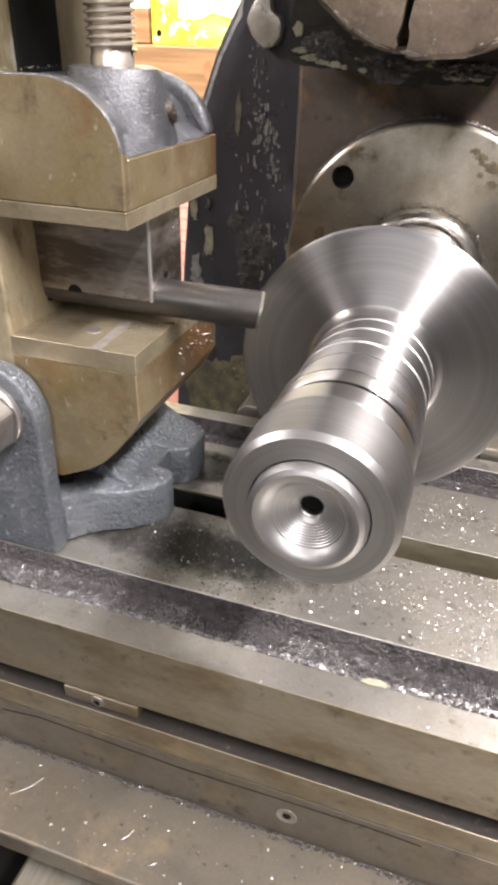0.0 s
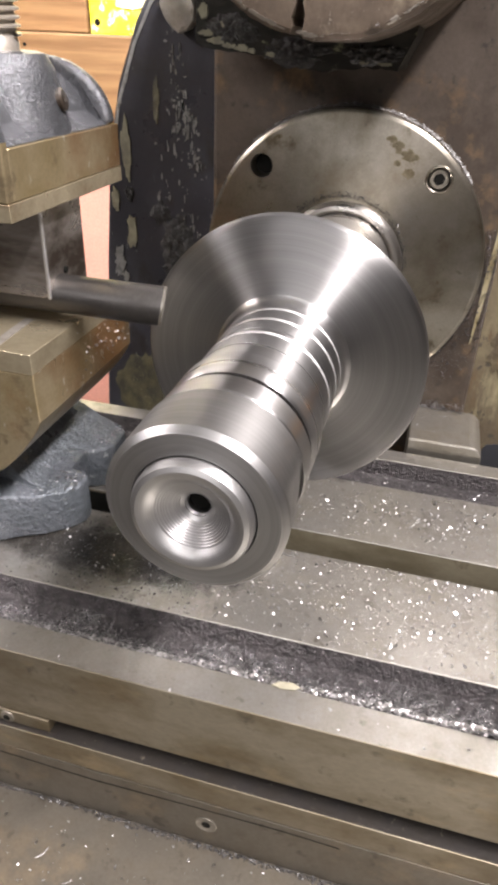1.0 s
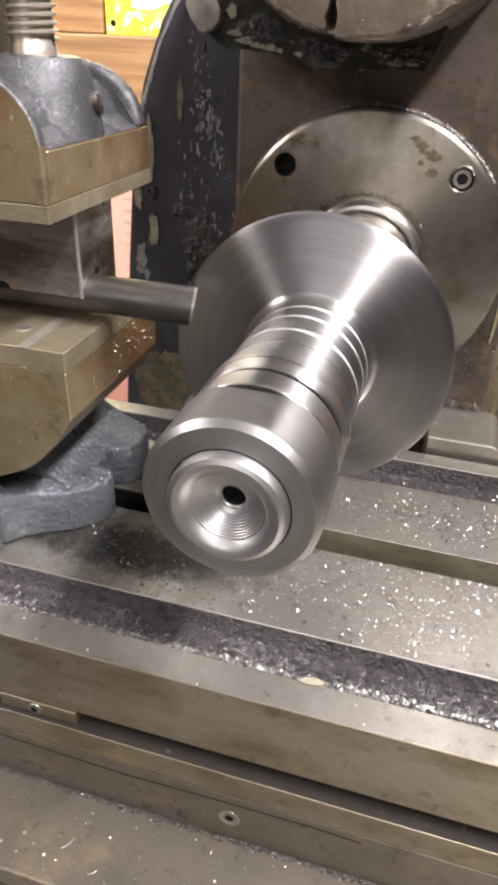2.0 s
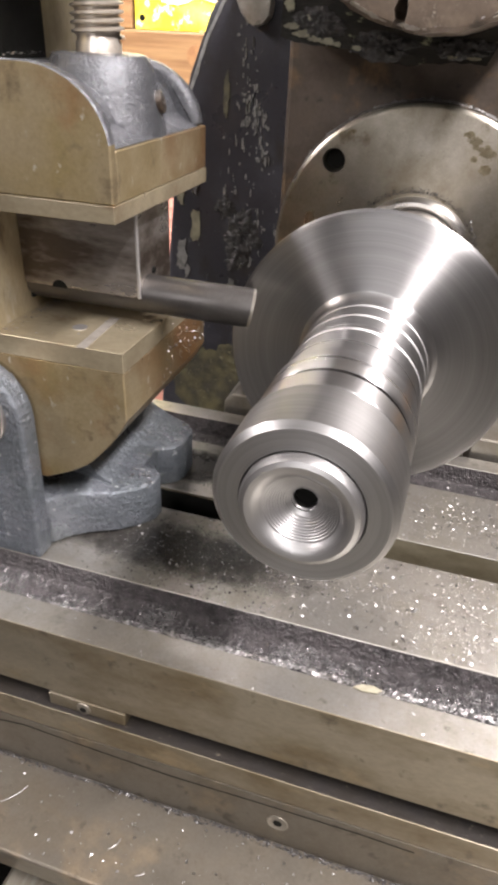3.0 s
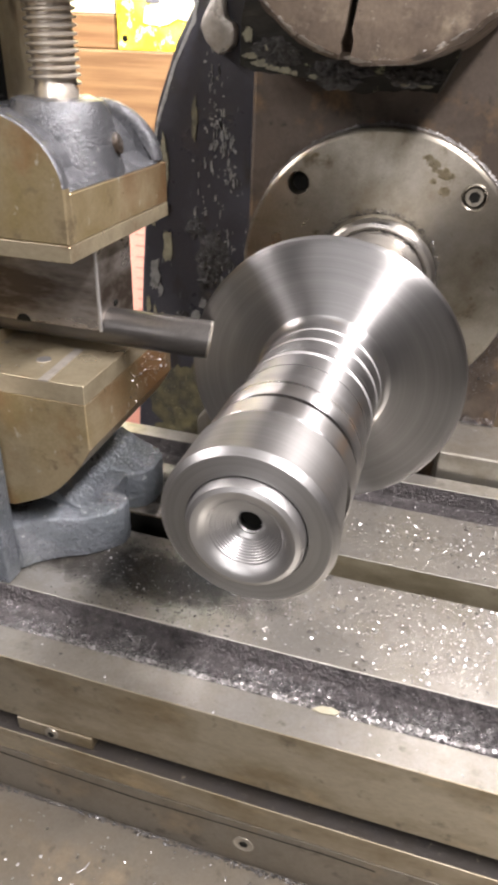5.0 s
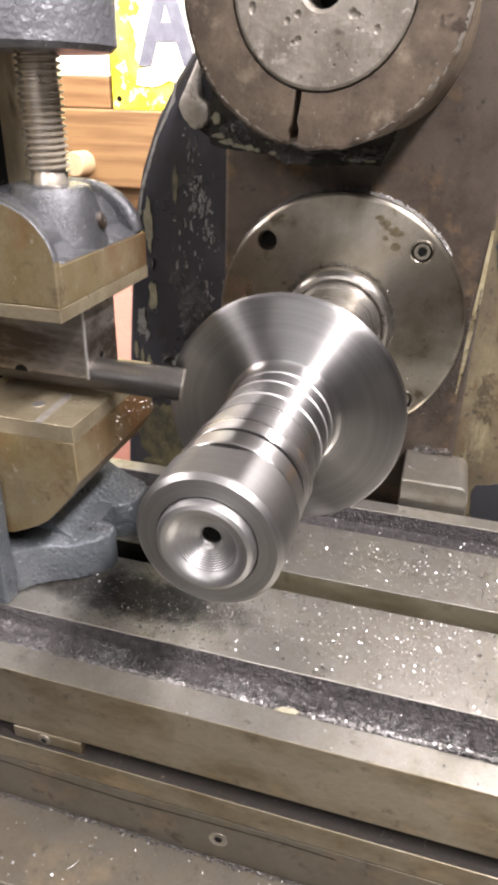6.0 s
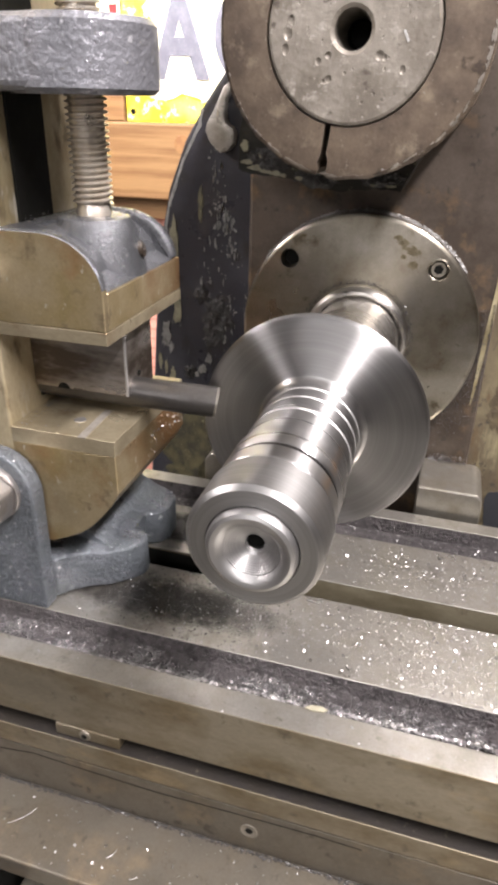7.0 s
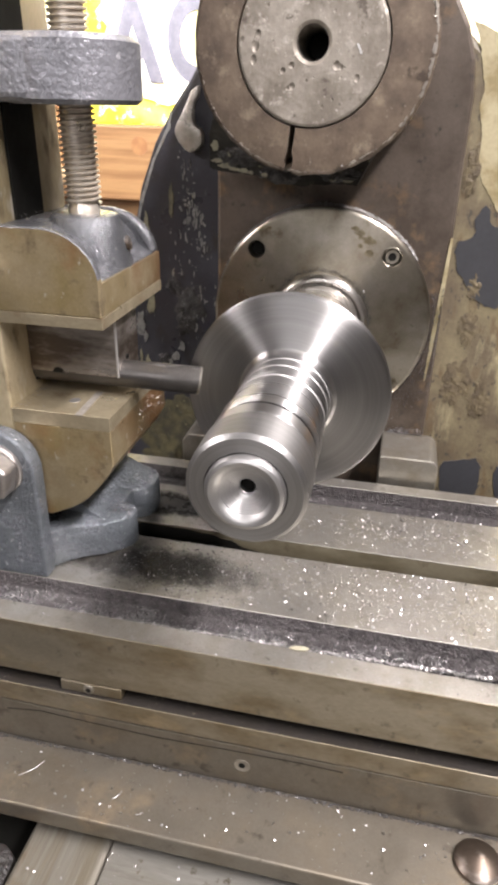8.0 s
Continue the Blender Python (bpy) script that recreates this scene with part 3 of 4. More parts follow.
for cx, cz, rx_, rz_ in ((-0.1110, 0.1110, 0.0022, 0.0125), (-0.1102, 0.0715, 0.0026, 0.0098), (-0.1180, 0.0870, 0.0020, 0.0060), (-0.1145, 0.0300, 0.0016, 0.0050), (-0.1225, 0.0385, 0.0012, 0.0046), (-0.1188, 0.0345, 0.0010, 0.0040)):
    part("peeled_patch", prism(blot(cx, cz, rx_, rz_, 1.2), "y", 0.1755, 0.1775), M_PEEL, col, "peeled patch showing olive primer")
part("peeled_patch", prism(blot(-0.0947, 0.1335, 0.0014, 0.0100, 1.0), "y", 0.1757, 0.1775), M_MOSS, col, "brown olive stain in the paint")
for cx, cz, rx_, rz_ in ((-0.1178, 0.0555, 0.0032, 0.0058), (-0.1148, 0.0480, 0.0016, 0.0030), (-0.0903, 0.0431, 0.0019, 0.0032), (-0.0950, 0.0360, 0.0024, 0.0026), (-0.0985, 0.0322, 0.0012, 0.0016)):
    part("peeled_patch", prism(blot(cx, cz, rx_, rz_, 1.8, 64), "y", 0.1755, 0.1775), M_SCUFF, col, "bare patch with pale primer")
for cx, cz, rx_, rz_ in ((-0.0945, 0.0825, 0.0050, 0.0060), (-0.0850, 0.0690, 0.0095, 0.0130), (-0.1028, 0.0335, 0.0042, 0.0042), (-0.0890, 0.0560, 0.0050, 0.0050), (-0.1105, 0.0905, 0.0022, 0.0040)):
    part("grease_crust", crust(cx, cz, rx_, rz_, 0.1757, 0.0011, 1.3), M_CRUST, col, "black lumpy grease", smooth=True)
for cx, cz, rx_, rz_ in ((-0.1060, -0.0190, 0.0190, 0.0230), (-0.0900, -0.0060, 0.0120, 0.0140), (-0.0950, -0.0420, 0.0260, 0.0140)):
    part("mossy_grime", crust(cx, cz, rx_, rz_, 0.1757, 0.0007, 0.55), M_MOSS, col, "olive mossy grime low on the column", smooth=True)
# a worn line of primer along the rounded edge
edge_line = [(-0.0915, 0.1795), (-0.0934, 0.1716), (-0.1030, 0.1540), (-0.1117, 0.1312), (-0.1165, 0.1080)]
outer, inner = [], []
for (xa, za), (xb, zb) in zip(edge_line, edge_line[1:]):
    for i in range(10):
        x, z = xa + (xb - xa) * i / 10, za + (zb - za) * i / 10
        outer.append((x - 0.0022, z + 0.0008))
        inner.append((x - 0.0010 + 0.0016 * max(0.0, noise.noise((x * 200, z * 200, 1.0)) + 0.1), z))
part("worn_edge", prism(outer + inner[::-1], "y", 0.1757, 0.1775), M_SCUFF, col, "pale primer along the worn edge")
rng = np.random.RandomState(11)
bm = bmesh.new()
for cx, cz, wx, wz, count in ((-0.0850, 0.1500, 0.0022, 0.0075, 22), (-0.0830, 0.1300, 0.0026, 0.0055, 40), (-0.0780, 0.1230, 0.0030, 0.0045, 34), (-0.0870, 0.1130, 0.0040, 0.0050, 16), (-0.0760, 0.1080, 0.0022, 0.0030, 20), (-0.0800, 0.0700, 0.0050, 0.0100, 46), (-0.0880, 0.0960, 0.0060, 0.0050, 14)):
    for _ in range(count):
        x, z = cx + wx * rng.randn(), cz + wz * rng.randn()
        w, h = 0.0002 + 0.0007 * rng.rand() ** 2, 0.0004 + 0.0024 * rng.rand() ** 2
        if x > -0.0655:
            continue
        vs = [bm.verts.new((x + w * math.cos(a) * (0.6 + 0.7 * rng.rand()), 0.17572, z + h * math.sin(a) * (0.6 + 0.7 * rng.rand()))) for a in (0.2, 1.2, 2.3, 3.3, 4.3, 5.4)]
        bm.faces.new(vs)
for f in bmesh.ops.extrude_face_region(bm, geom=bm.faces[:])["geom"]:
    if isinstance(f, bmesh.types.BMVert):
        f.co.y += 0.0006
part("scuff_marks", bm, M_SCUFF, col, "pale scuffs through the dark paint")

# ---- the turned workpiece ----
work = thing("turned_workpiece", "bright freshly turned steel arbor with a broad disc, spinning", "workpiece")
work.location = (-0.0005, 0, ZC)


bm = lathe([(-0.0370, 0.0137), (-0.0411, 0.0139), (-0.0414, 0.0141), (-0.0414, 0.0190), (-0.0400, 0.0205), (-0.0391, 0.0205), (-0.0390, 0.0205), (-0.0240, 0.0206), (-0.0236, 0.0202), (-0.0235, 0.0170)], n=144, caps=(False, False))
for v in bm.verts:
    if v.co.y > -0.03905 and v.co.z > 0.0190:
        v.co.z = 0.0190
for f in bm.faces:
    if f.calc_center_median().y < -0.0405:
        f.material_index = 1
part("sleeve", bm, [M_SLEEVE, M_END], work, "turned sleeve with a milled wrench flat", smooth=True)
cone = [(-0.036, 0.0136), (-0.0425, 0.0136), (-0.0438, 0.0130), (-0.0443, 0.0119), (-0.0441, 0.0107), (-0.0435, 0.0096), (-0.0425, 0.0086)]
for k in range(9):
    yk, rk = -0.0423 + 0.00038 * k, 0.0084 - 0.00050 * k
    cone += [(yk, rk), (yk + 0.00008, rk - 0.00034), (yk + 0.00034, rk - 0.00046)]
cone += [(-0.0388, 0.0037), (-0.0383, 0.0030), (-0.0378, 0.0031), (-0.0374, 0.0027), (-0.0369, 0.0029), (-0.0300, 0.0026)]
part("centre_boss", lathe(cone, n=96, caps=(False, True)), M_BOSS, work, smooth=True)
part("bore", lathe([(-0.0356, 0.0028), (-0.0354, 0.0005)], n=24, caps=(False, True)), M_HOLE, work)
prof = [(-0.0240, 0.0172), (-0.0226, 0.0172), (-0.0225, 0.0197), (-0.0221, 0.0200), (-0.0150, 0.0200), (-0.0146, 0.0196), (-0.0145, 0.0180), (-0.0126, 0.0180), (-0.0125, 0.0195), (-0.0116, 0.0200), (-0.0014, 0.0200), (-0.0006, 0.0196), (0.0, 0.0191)]
for y in (0.0144, 0.0248, 0.0330):
    prof += [(y - 0.0006, 0.0192), (y - 0.0004, 0.0187), (y + 0.0002, 0.0187), (y + 0.0009, 0.0192)]
prof += [(0.0362, 0.0192), (0.0376, 0.0195), (0.0388, 0.0203), (0.0394, 0.0213)]
bm = lathe(prof, n=144, caps=(False, False))
for f in bm.faces:
    c = f.calc_center_median()
    r = math.hypot(c.x, c.z)
    if 0.0105 < c.y < 0.0345 and r < 0.01912:
        f.material_index = 1
    elif (c.y < -0.0224 and r < 0.0195) or (-0.0147 < c.y < -0.0124 and r < 0.0192):
        # gap beside the sleeve and wide groove: shade painted in as dark steel
        f.material_index = 2
part("grooved_barrel", bm, [M_TURNED, M_GROOVE, M_BAR], work, smooth=True)
part("disc", lathe([(0.0394, 0.0212), (0.0398, 0.0232)] + [(0.0398 - 0.0008 * k / 14, 0.0232 + 0.0188 * (k / 14) ** 0.9) for k in range(1, 14)] + [(0.0390, 0.0426), (0.0393, 0.0432), (0.0399, 0.0437), (0.0442, 0.0438), (0.0452, 0.0430), (0.060, 0.030), (0.062, 0.0222)], n=160, caps=(False, False)), M_DISC, work, smooth=True)
part("shaft", lathe([(0.059, 0.0220), (0.140, 0.0225), (0.1505, 0.0225)], n=96), M_SHAFT, work, smooth=True)
part("nose_ring", lathe([(0.1530, 0.0272), (0.1500, 0.0274), (0.1478, 0.0270), (0.1464, 0.0258), (0.1462, 0.0244), (0.1474, 0.0232), (0.1490, 0.0224)], n=96), M_SHAFT, work, smooth=True)

# ---- milling table ----
table = thing("milling_table", "oily ground steel milling table with T-slots and coolant troughs", "machine table")
ON_TABLE.append(table)
section = [(-0.0293, -0.0285), (-0.0293, 0.0), (-0.0180, 0.0), (-0.0168, -0.0065), (-0.0125, -0.0086), (-0.0060, -0.0086), (-0.0018, -0.0062), (0.0, 0.0), (0.0424, 0.0), (0.0424, -0.012), (0.037, -0.012), (0.037, -0.024),
           (0.0605, -0.024), (0.0605, -0.012), (0.0551, -0.012), (0.0551, 0.0), (0.0942, 0.0), (0.0955, -0.008), (0.1145, -0.008), (0.1157, 0.0), (0.125, 0.0), (0.125, -0.045),
           (-0.0318, -0.0450), (-0.0318, -0.0345), (-0.020, -0.0345), (-0.020, -0.0285)]
bm = prism(section, "x", -0.55, 0.55, 0.0003, 2)
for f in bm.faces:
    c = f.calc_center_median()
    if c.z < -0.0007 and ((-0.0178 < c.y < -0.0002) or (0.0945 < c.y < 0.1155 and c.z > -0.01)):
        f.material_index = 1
for f in bm.faces:
    c = f.calc_center_median()
    if c.y < -0.0285 and f.material_index == 0:
        f.material_index = 2
    if abs(c.y - 0.0551) < 0.0002 and c.z < -0.001:
        f.material_index = 4
# Slot insides take the colour darkened for oil and shade.
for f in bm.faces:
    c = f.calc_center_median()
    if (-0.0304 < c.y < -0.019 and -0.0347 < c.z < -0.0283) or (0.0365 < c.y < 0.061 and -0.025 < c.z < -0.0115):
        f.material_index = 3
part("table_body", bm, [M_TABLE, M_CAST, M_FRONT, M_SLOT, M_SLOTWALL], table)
part("gib_rail", bx(-0.55, 0.55, -0.0315, 0.10, -0.0693, -0.0461, 0.0003), M_SADDLE, table)
seam = [(-0.1112, -0.0515), (-0.0946, -0.0490), (-0.0738, -0.0499), (-0.0390, -0.0508), (-0.0063, -0.0496), (0.0238, -0.0488), (0.0413, -0.0493)]
part("rail_seam", prism([(x, z) for x, z in seam] + [(x, z - 0.0003 - 0.0004 * abs(noise.noise((x * 300, 0, 0)))) for x, z in seam[::-1]], "y", -0.03162, -0.0312), M_HOLE, table, "dark oily seam along the rail")
part("stop_block", bx(-0.0832, -0.0552, -0.0300, -0.019, -0.0343, -0.0287, 0.0004), M_FRONT, table)
part("grub_screw", lathe([(-0.0296, 0.0026), (-0.0304, 0.0024), (-0.0306, 0.0012), (-0.0298, 0.0010)], (-0.0702, 0, -0.0316), n=24), M_WAY, table, smooth=True)
part("hex_socket", prism(hexagon(-0.0702, -0.0316, 0.0013, 10), "y", -0.0296, -0.0307), M_HOLE, table)
part("gib_screw", lathe([(-0.031, 0.0036), (-0.0317, 0.0036), (-0.0318, 0.0033), (-0.0316, 0.0029), (-0.0316, 0.0014), (-0.0312, 0.0012)], (-0.0014, 0, -0.0578), n=32), M_WAY, table, smooth=True)
part("hex_socket", prism(hexagon(-0.0014, -0.0578, 0.0016, 10), "y", -0.0310, -0.03175), M_HOLE, table)

# The workpiece's shade on the slot's far wall, laid on as a black strip.
part("slot_shade", prism([(-0.112, -0.0115), (-0.112, -0.0012), (-0.090, -0.0008), (-0.060, -0.0012), (-0.050, -0.0014), (-0.043, -0.0024), (-0.038, -0.0022), (-0.033, -0.0042), (-0.027, -0.0046), (-0.022, -0.0078), (-0.014, -0.0090), (-0.008, -0.0115)], "y", 0.0545, 0.0553), M_HOLE, table, "black strip on the slot wall, standing in for shade")

saddle = thing("saddle", "oily steel saddle below the table strewn with chips", "machine saddle")
ON_TABLE.append(saddle)
part("top_plate", bx(-0.5, 0.5, -0.0625, 0.10, -0.0795, -0.0697, 0.001), M_SADDLE, saddle)
part("way_plate", bx(-0.0505, 0.5, -0.30, 0.127, -0.20, -0.0845, 0.001), M_WAYPLATE, saddle, "grey scraped way plate")
part("way_block", bx(-0.0875, -0.0507, -0.30, 0.09, -0.20, -0.0855, 0.0035, 4), M_RIB, saddle, "brown stained ribbed way block")
# The black floor paints in the deep shade of the recess.
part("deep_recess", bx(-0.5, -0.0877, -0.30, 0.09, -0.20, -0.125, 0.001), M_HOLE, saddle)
part("black_clamp", prism([(-0.1150, -0.1000), (-0.0960, -0.1010), (-0.0905, -0.0860), (-0.0925, -0.0690), (-0.1000, -0.0640), (-0.1180, -0.0660)], "z", -0.125, -0.0960, 0.0020, 2, 20), M_CRUST, saddle, "black oily clamp in the recess", smooth=True)
part("clamp_screw", prism(hexagon(-0.1020, -0.0830, 0.0062, 14), "z", -0.0962, -0.0905, 0.0008), M_BAR, saddle)
part("round_stud", lathe([(-0.0700, 0.0092), (-0.0680, 0.0092), (-0.0668, 0.0080), (-0.0640, 0.0010)], (0.097, -0.044, 0), "z", 40), M_HOLDER, saddle, smooth=True)

# ---- vise turned on its side ----
vise = thing("tilting_vise", "tan oiled steel vise standing on its side, clamping a tool holder", "vise")
ON_TABLE.append(vise)
part("spine", bx(-0.150, -0.1113, 0.008, 0.075, 0.030, 0.30, 0.001), M_SPINE, vise)
# A solid black strip in place of the groove's shaded hollow.
part("slide_groove", bx(-0.1115, -0.1100, 0.030, 0.052, 0.085, 0.30, 0.0003), M_HOLE, vise)
low = [(-0.1115, 0.0744), (-0.0678, 0.0744), (-0.0676, 0.0585), (-0.0705, 0.053), (-0.076, 0.046), (-0.0845, 0.037), (-0.099, 0.0303), (-0.1115, 0.030)]
belly = low[2:-1]
for _ in range(3):  # round the belly off
    cuts = [belly[0]]
    for (xa, za), (xb, zb) in zip(belly, belly[1:]):
        cuts += [(0.75 * xa + 0.25 * xb, 0.75 * za + 0.25 * zb), (0.25 * xa + 0.75 * xb, 0.25 * za + 0.75 * zb)]
    belly = cuts + [belly[-1]]
low = low[:2] + belly + low[-1:]
lj = part("lower_jaw", prism(low, "y", 0.008, 0.075, 0.0003, 1, 40), M_JAW, vise)
lp = part("jaw_plate", bx(-0.1112, -0.0676, 0.0078, 0.0752, 0.0745, 0.0809, 0.00015, 1), M_PLATE, lj)
part("plug", lathe([(0.0805, 0.0024), (0.0811, 0.0024), (0.0812, 0.0021), (0.0810, 0.0012)], (-0.0889, 0.0213, 0), "z", 24), M_BRIGHT, lp, smooth=True)
part("shallow_groove", prism([(-0.0826, 0.0077), (-0.0793, 0.0077), (-0.0810, 0.0330), (-0.0842, 0.0330)], "z", 0.0806, 0.08103, 0.0), M_RUB, lp)
uj = part("sliding_jaw", bx(-0.1110, -0.0675, 0.0111, 0.0755, 0.1223, 0.1352, 0.0003, 1), M_JAW, vise)
part("jaw_plate", bx(-0.1112, -0.0673, 0.0079, 0.0756, 0.1176, 0.1222, 0.00015, 1), M_PLATE, uj)
curve = [(-0.1108, 0.1223), (-0.1108, 0.1543)] + arc(-0.0905, 0.1352, 0.0230, 0.0191, 90, 0, 20) + [(-0.0675, 0.1223)]
bm = prism(curve, "y", 0.0080, 0.0112, 0.0004, 1, 40)
bm.normal_update()
for f in bm.faces:
    if f.normal.z > 0.08 and abs(f.normal.y) < 0.95 and f.calc_center_median().z > 0.134:
        f.material_index = 1
part("cheek", bm, [M_JAW, M_BLACKPAINT], uj)
back_curve = [(-0.1108, 0.1348), (-0.1108, 0.1543)] + arc(-0.0905, 0.1348, 0.0228, 0.0192, 90, 0, 20)
part("cheek", prism(back_curve, "y", 0.0690, 0.0752, 0.0022, 3, 40), M_BLACKPAINT, uj, "black painted rear cheek", smooth=True)
hollow = [(-0.1108, 0.1348), (-0.1108, 0.1530)] + arc(-0.0990, 0.1365, 0.0240, 0.0165, 90, 10, 16) + [(-0.0720, 0.1372), (-0.0682, 0.1354)]
part("hollow_casting", prism(hollow, "y", 0.0108, 0.0700, 0.0), M_BLACKPAINT, uj, "black painted rough casting", smooth=True)
part("screw_boss", lathe([(0.1350, 0.0184), (0.1375, 0.0180), (0.1420, 0.0171), (0.1470, 0.0160), (0.1515, 0.0150), (0.1550, 0.0130), (0.1556, 0.0110), (0.1556, 0.004)], (-0.0863, 0.041, 0), "z", 64), M_BLACKPAINT, uj, "black painted rough boss", smooth=True)
pin = part("boss_plug", lathe([(-0.0020, 0.0030), (0.0006, 0.0030), (0.0010, 0.0024), (0.0010, 0.0009), (-0.0002, 0.0007)], (0, 0, 0), "x", 20), M_HOLDER, uj, "small slotted plug screw", smooth=True)
pin.matrix_basis = pose(-0.0696, 0.0440, 0.1440, 0, -15, 10)
yoke = part("nut_yoke", bx(-0.150, -0.088, 0.016, 0.066, 0.195, 0.2165, 0.003, 3), M_YOKE, vise, "grey painted cast nut yoke")
part("yoke_boss", lathe([(0.1945, 0.008), (0.1945, 0.0235), (0.1962, 0.0255), (0.2145, 0.0255), (0.2165, 0.0238), (0.2165, 0.008)], (-0.0863, 0.041, 0), "z", 64), M_YOKE, yoke, smooth=True)

# screw with a real thread
sc = thing("vise_screw", "bright threaded steel clamping screw of the vise", "screw")
ON_TABLE.append(sc)
bm = bmesh.new()
PITCH, R0, R1, N = 0.0020, 0.0060, 0.0072, 28
rings = []
turns = int((0.262 - 0.1580) / PITCH)
for i in range(turns * N + 1):
    a, z = 2 * math.pi * i / N, 0.1580 + PITCH * i / N
    row = []
    for dz, r in ((0.0, R0), (0.30 * PITCH, R0), (0.48 * PITCH, R1), (0.74 * PITCH, R1), (0.98 * PITCH, R0)):
        row.append(bm.verts.new((-0.0863 + r * math.cos(a), 0.041 + r * math.sin(a), z + dz)))
    rings.append(row)
for a, b in zip(rings, rings[1:]):
    for k in range(4):
        bm.faces.new((a[k], b[k], b[k + 1], a[k + 1]))
part("thread", bm, M_THREAD, sc, smooth=True)
part("shank", lathe([(0.1535, 0.0063), (0.1578, 0.0063), (0.1586, 0.0058), (0.270, 0.0058)], (-0.0863, 0.041, 0), "z", 40), M_THREAD, sc, smooth=True)

# bracket
br = thing("vise_bracket", "grey-blue painted cast swivel bracket bolted to the table", "bracket")
ON_TABLE.append(br)
ear = [(-0.1350, 0.0), (-0.1005, 0.0), (-0.1000, 0.045)] + arc(-0.1165, 0.0540, 0.0165, 0.0185, 0, 180, 18) + [(-0.1340, 0.045)]
part("ear", prism(ear, "y", -0.0005, 0.0076, 0.0012, 2, 40), M_PAINT, br)
lobe_a = [(-0.128, 0.0078), (-0.1005, 0.0078), (-0.0972, 0.0125), (-0.0905, 0.0178), (-0.0822, 0.0222), (-0.0750, 0.0285), (-0.0712, 0.0338), (-0.0712, 0.0390), (-0.0742, 0.0425), (-0.0900, 0.0440), (-0.128, 0.0440)]
lobe_b = [(-0.128, 0.0435), (-0.0890, 0.0435), (-0.0860, 0.0540), (-0.0780, 0.0560), (-0.0735, 0.0590), (-0.0715, 0.0640), (-0.0720, 0.0740), (-0.0760, 0.0790), (-0.0860, 0.0810), (-0.128, 0.0810)]
for poly in (lobe_a, lobe_b):
    bm = prism(poly, "z", 0.0003, 0.0182, 0.0013, 3, 20)
    for v in bm.verts:
        if v.co.z > 0.009:
            v.co.z += (0.12 if poly is lobe_a else 0.6) * max(0.0, -0.083 - v.co.x) + 0.0006 * noise.noise(v.co * 120)
    part("foot_lobe", bm, M_PAINT, br, smooth=True)
sweep = [(-0.128, 0.0020), (-0.0800, 0.0020)] + [(-0.0800 - 0.0205 * math.sin(radians(a)), 0.0182 + 0.026 * (1 - math.cos(radians(a)))) for a in (0, 15, 30, 45, 60, 75, 90)] + [(-0.128, 0.0442)]
part("web", prism(sweep, "y", 0.0262, 0.0735, 0.0, 3, 60), M_PAINT, br, smooth=True)
nut = thing("pivot_nut", "worn steel hexagon nut and stud end on the vise bracket", "nut")
ON_TABLE.append(nut)
part("washer", lathe([(-0.0006, 0.0118), (-0.0022, 0.0118), (-0.0026, 0.0114), (-0.0026, 0.007)], (-0.1168, 0, 0.0560), n=48), M_NUT, nut, smooth=True)
part("hex", prism(hexagon(-0.1168, 0.0560, 0.0117, 20), "y", -0.0026, -0.0125, 0.0012, 2), M_NUT, nut)
part("stud_end", lathe([(-0.0125, 0.0064), (-0.0148, 0.0062), (-0.0168, 0.0048), (-0.0182, 0.0020)], (-0.1168, 0, 0.0560), n=40), M_NUT, nut, smooth=True)

# link bar on the spine
lk = thing("link_bar", "pale zinc bar with a bent foot bolted to the vise", "bar")
ON_TABLE.append(lk)
lb = [(-0.1250, 0.134), (-0.1170, 0.134), (-0.1334, 0.0400), (-0.1345, 0.0290), (-0.1380, 0.0220), (-0.1440, 0.0180), (-0.165, 0.0150), (-0.165, 0.0225), (-0.1460, 0.0250), (-0.1415, 0.0300), (-0.1403, 0.0390)]
part("bar", prism(lb, "y", 0.0030, 0.0072, 0.0008), M_BRIGHT, lk)
part("washer", lathe([(0.0030, 0.0122), (0.0012, 0.0122), (0.0008, 0.0116), (0.0008, 0.005)], (-0.1262, 0, 0.1335), n=48), M_BRIGHT, lk, smooth=True)
part("bolt_head", prism(hexagon(-0.1262, 0.1335, 0.0098, 8), "y", 0.0008, -0.0068, 0.0012, 2), M_BRIGHT, lk)

# tool holder and bar
hold = thing("tool_holder", "dark worn square steel holder clamped between the vise jaws", "tool holder")
ON_TABLE.append(hold)
part("block", prism([(0.0275, 0.0908), (0.0275, 0.1174), (0.0520, 0.1174), (0.0520, 0.0812), (0.0440, 0.0812), (0.0400, 0.0908)], "x", -0.1112, -0.0711, 0.0003), M_HOLDER, hold)
part("edge_chamfer", prism([(0.0273, 0.0906), (0.0273, 0.1173), (0.0284, 0.1173), (0.0284, 0.0906)], "x", -0.0716, -0.0706, 0.0003), M_BRIGHT, hold, "bright worn front edge")
part("oil_hole", lathe([(-0.0712, 0.0011), (-0.0706, 0.0011)], (0, 0.0385, 0.0968), "x", 16), M_HOLE, hold)
part("notch", prism(arc(-0.0985, 0.0907, 0.0026, 0.0024, 0, 180, 14), "y", 0.0273, 0.0290), M_HOLE, hold)
bar = thing("tool_bar", "dark round steel bar with its end against the spinning disc", "cutting tool")
ON_TABLE.append(bar)
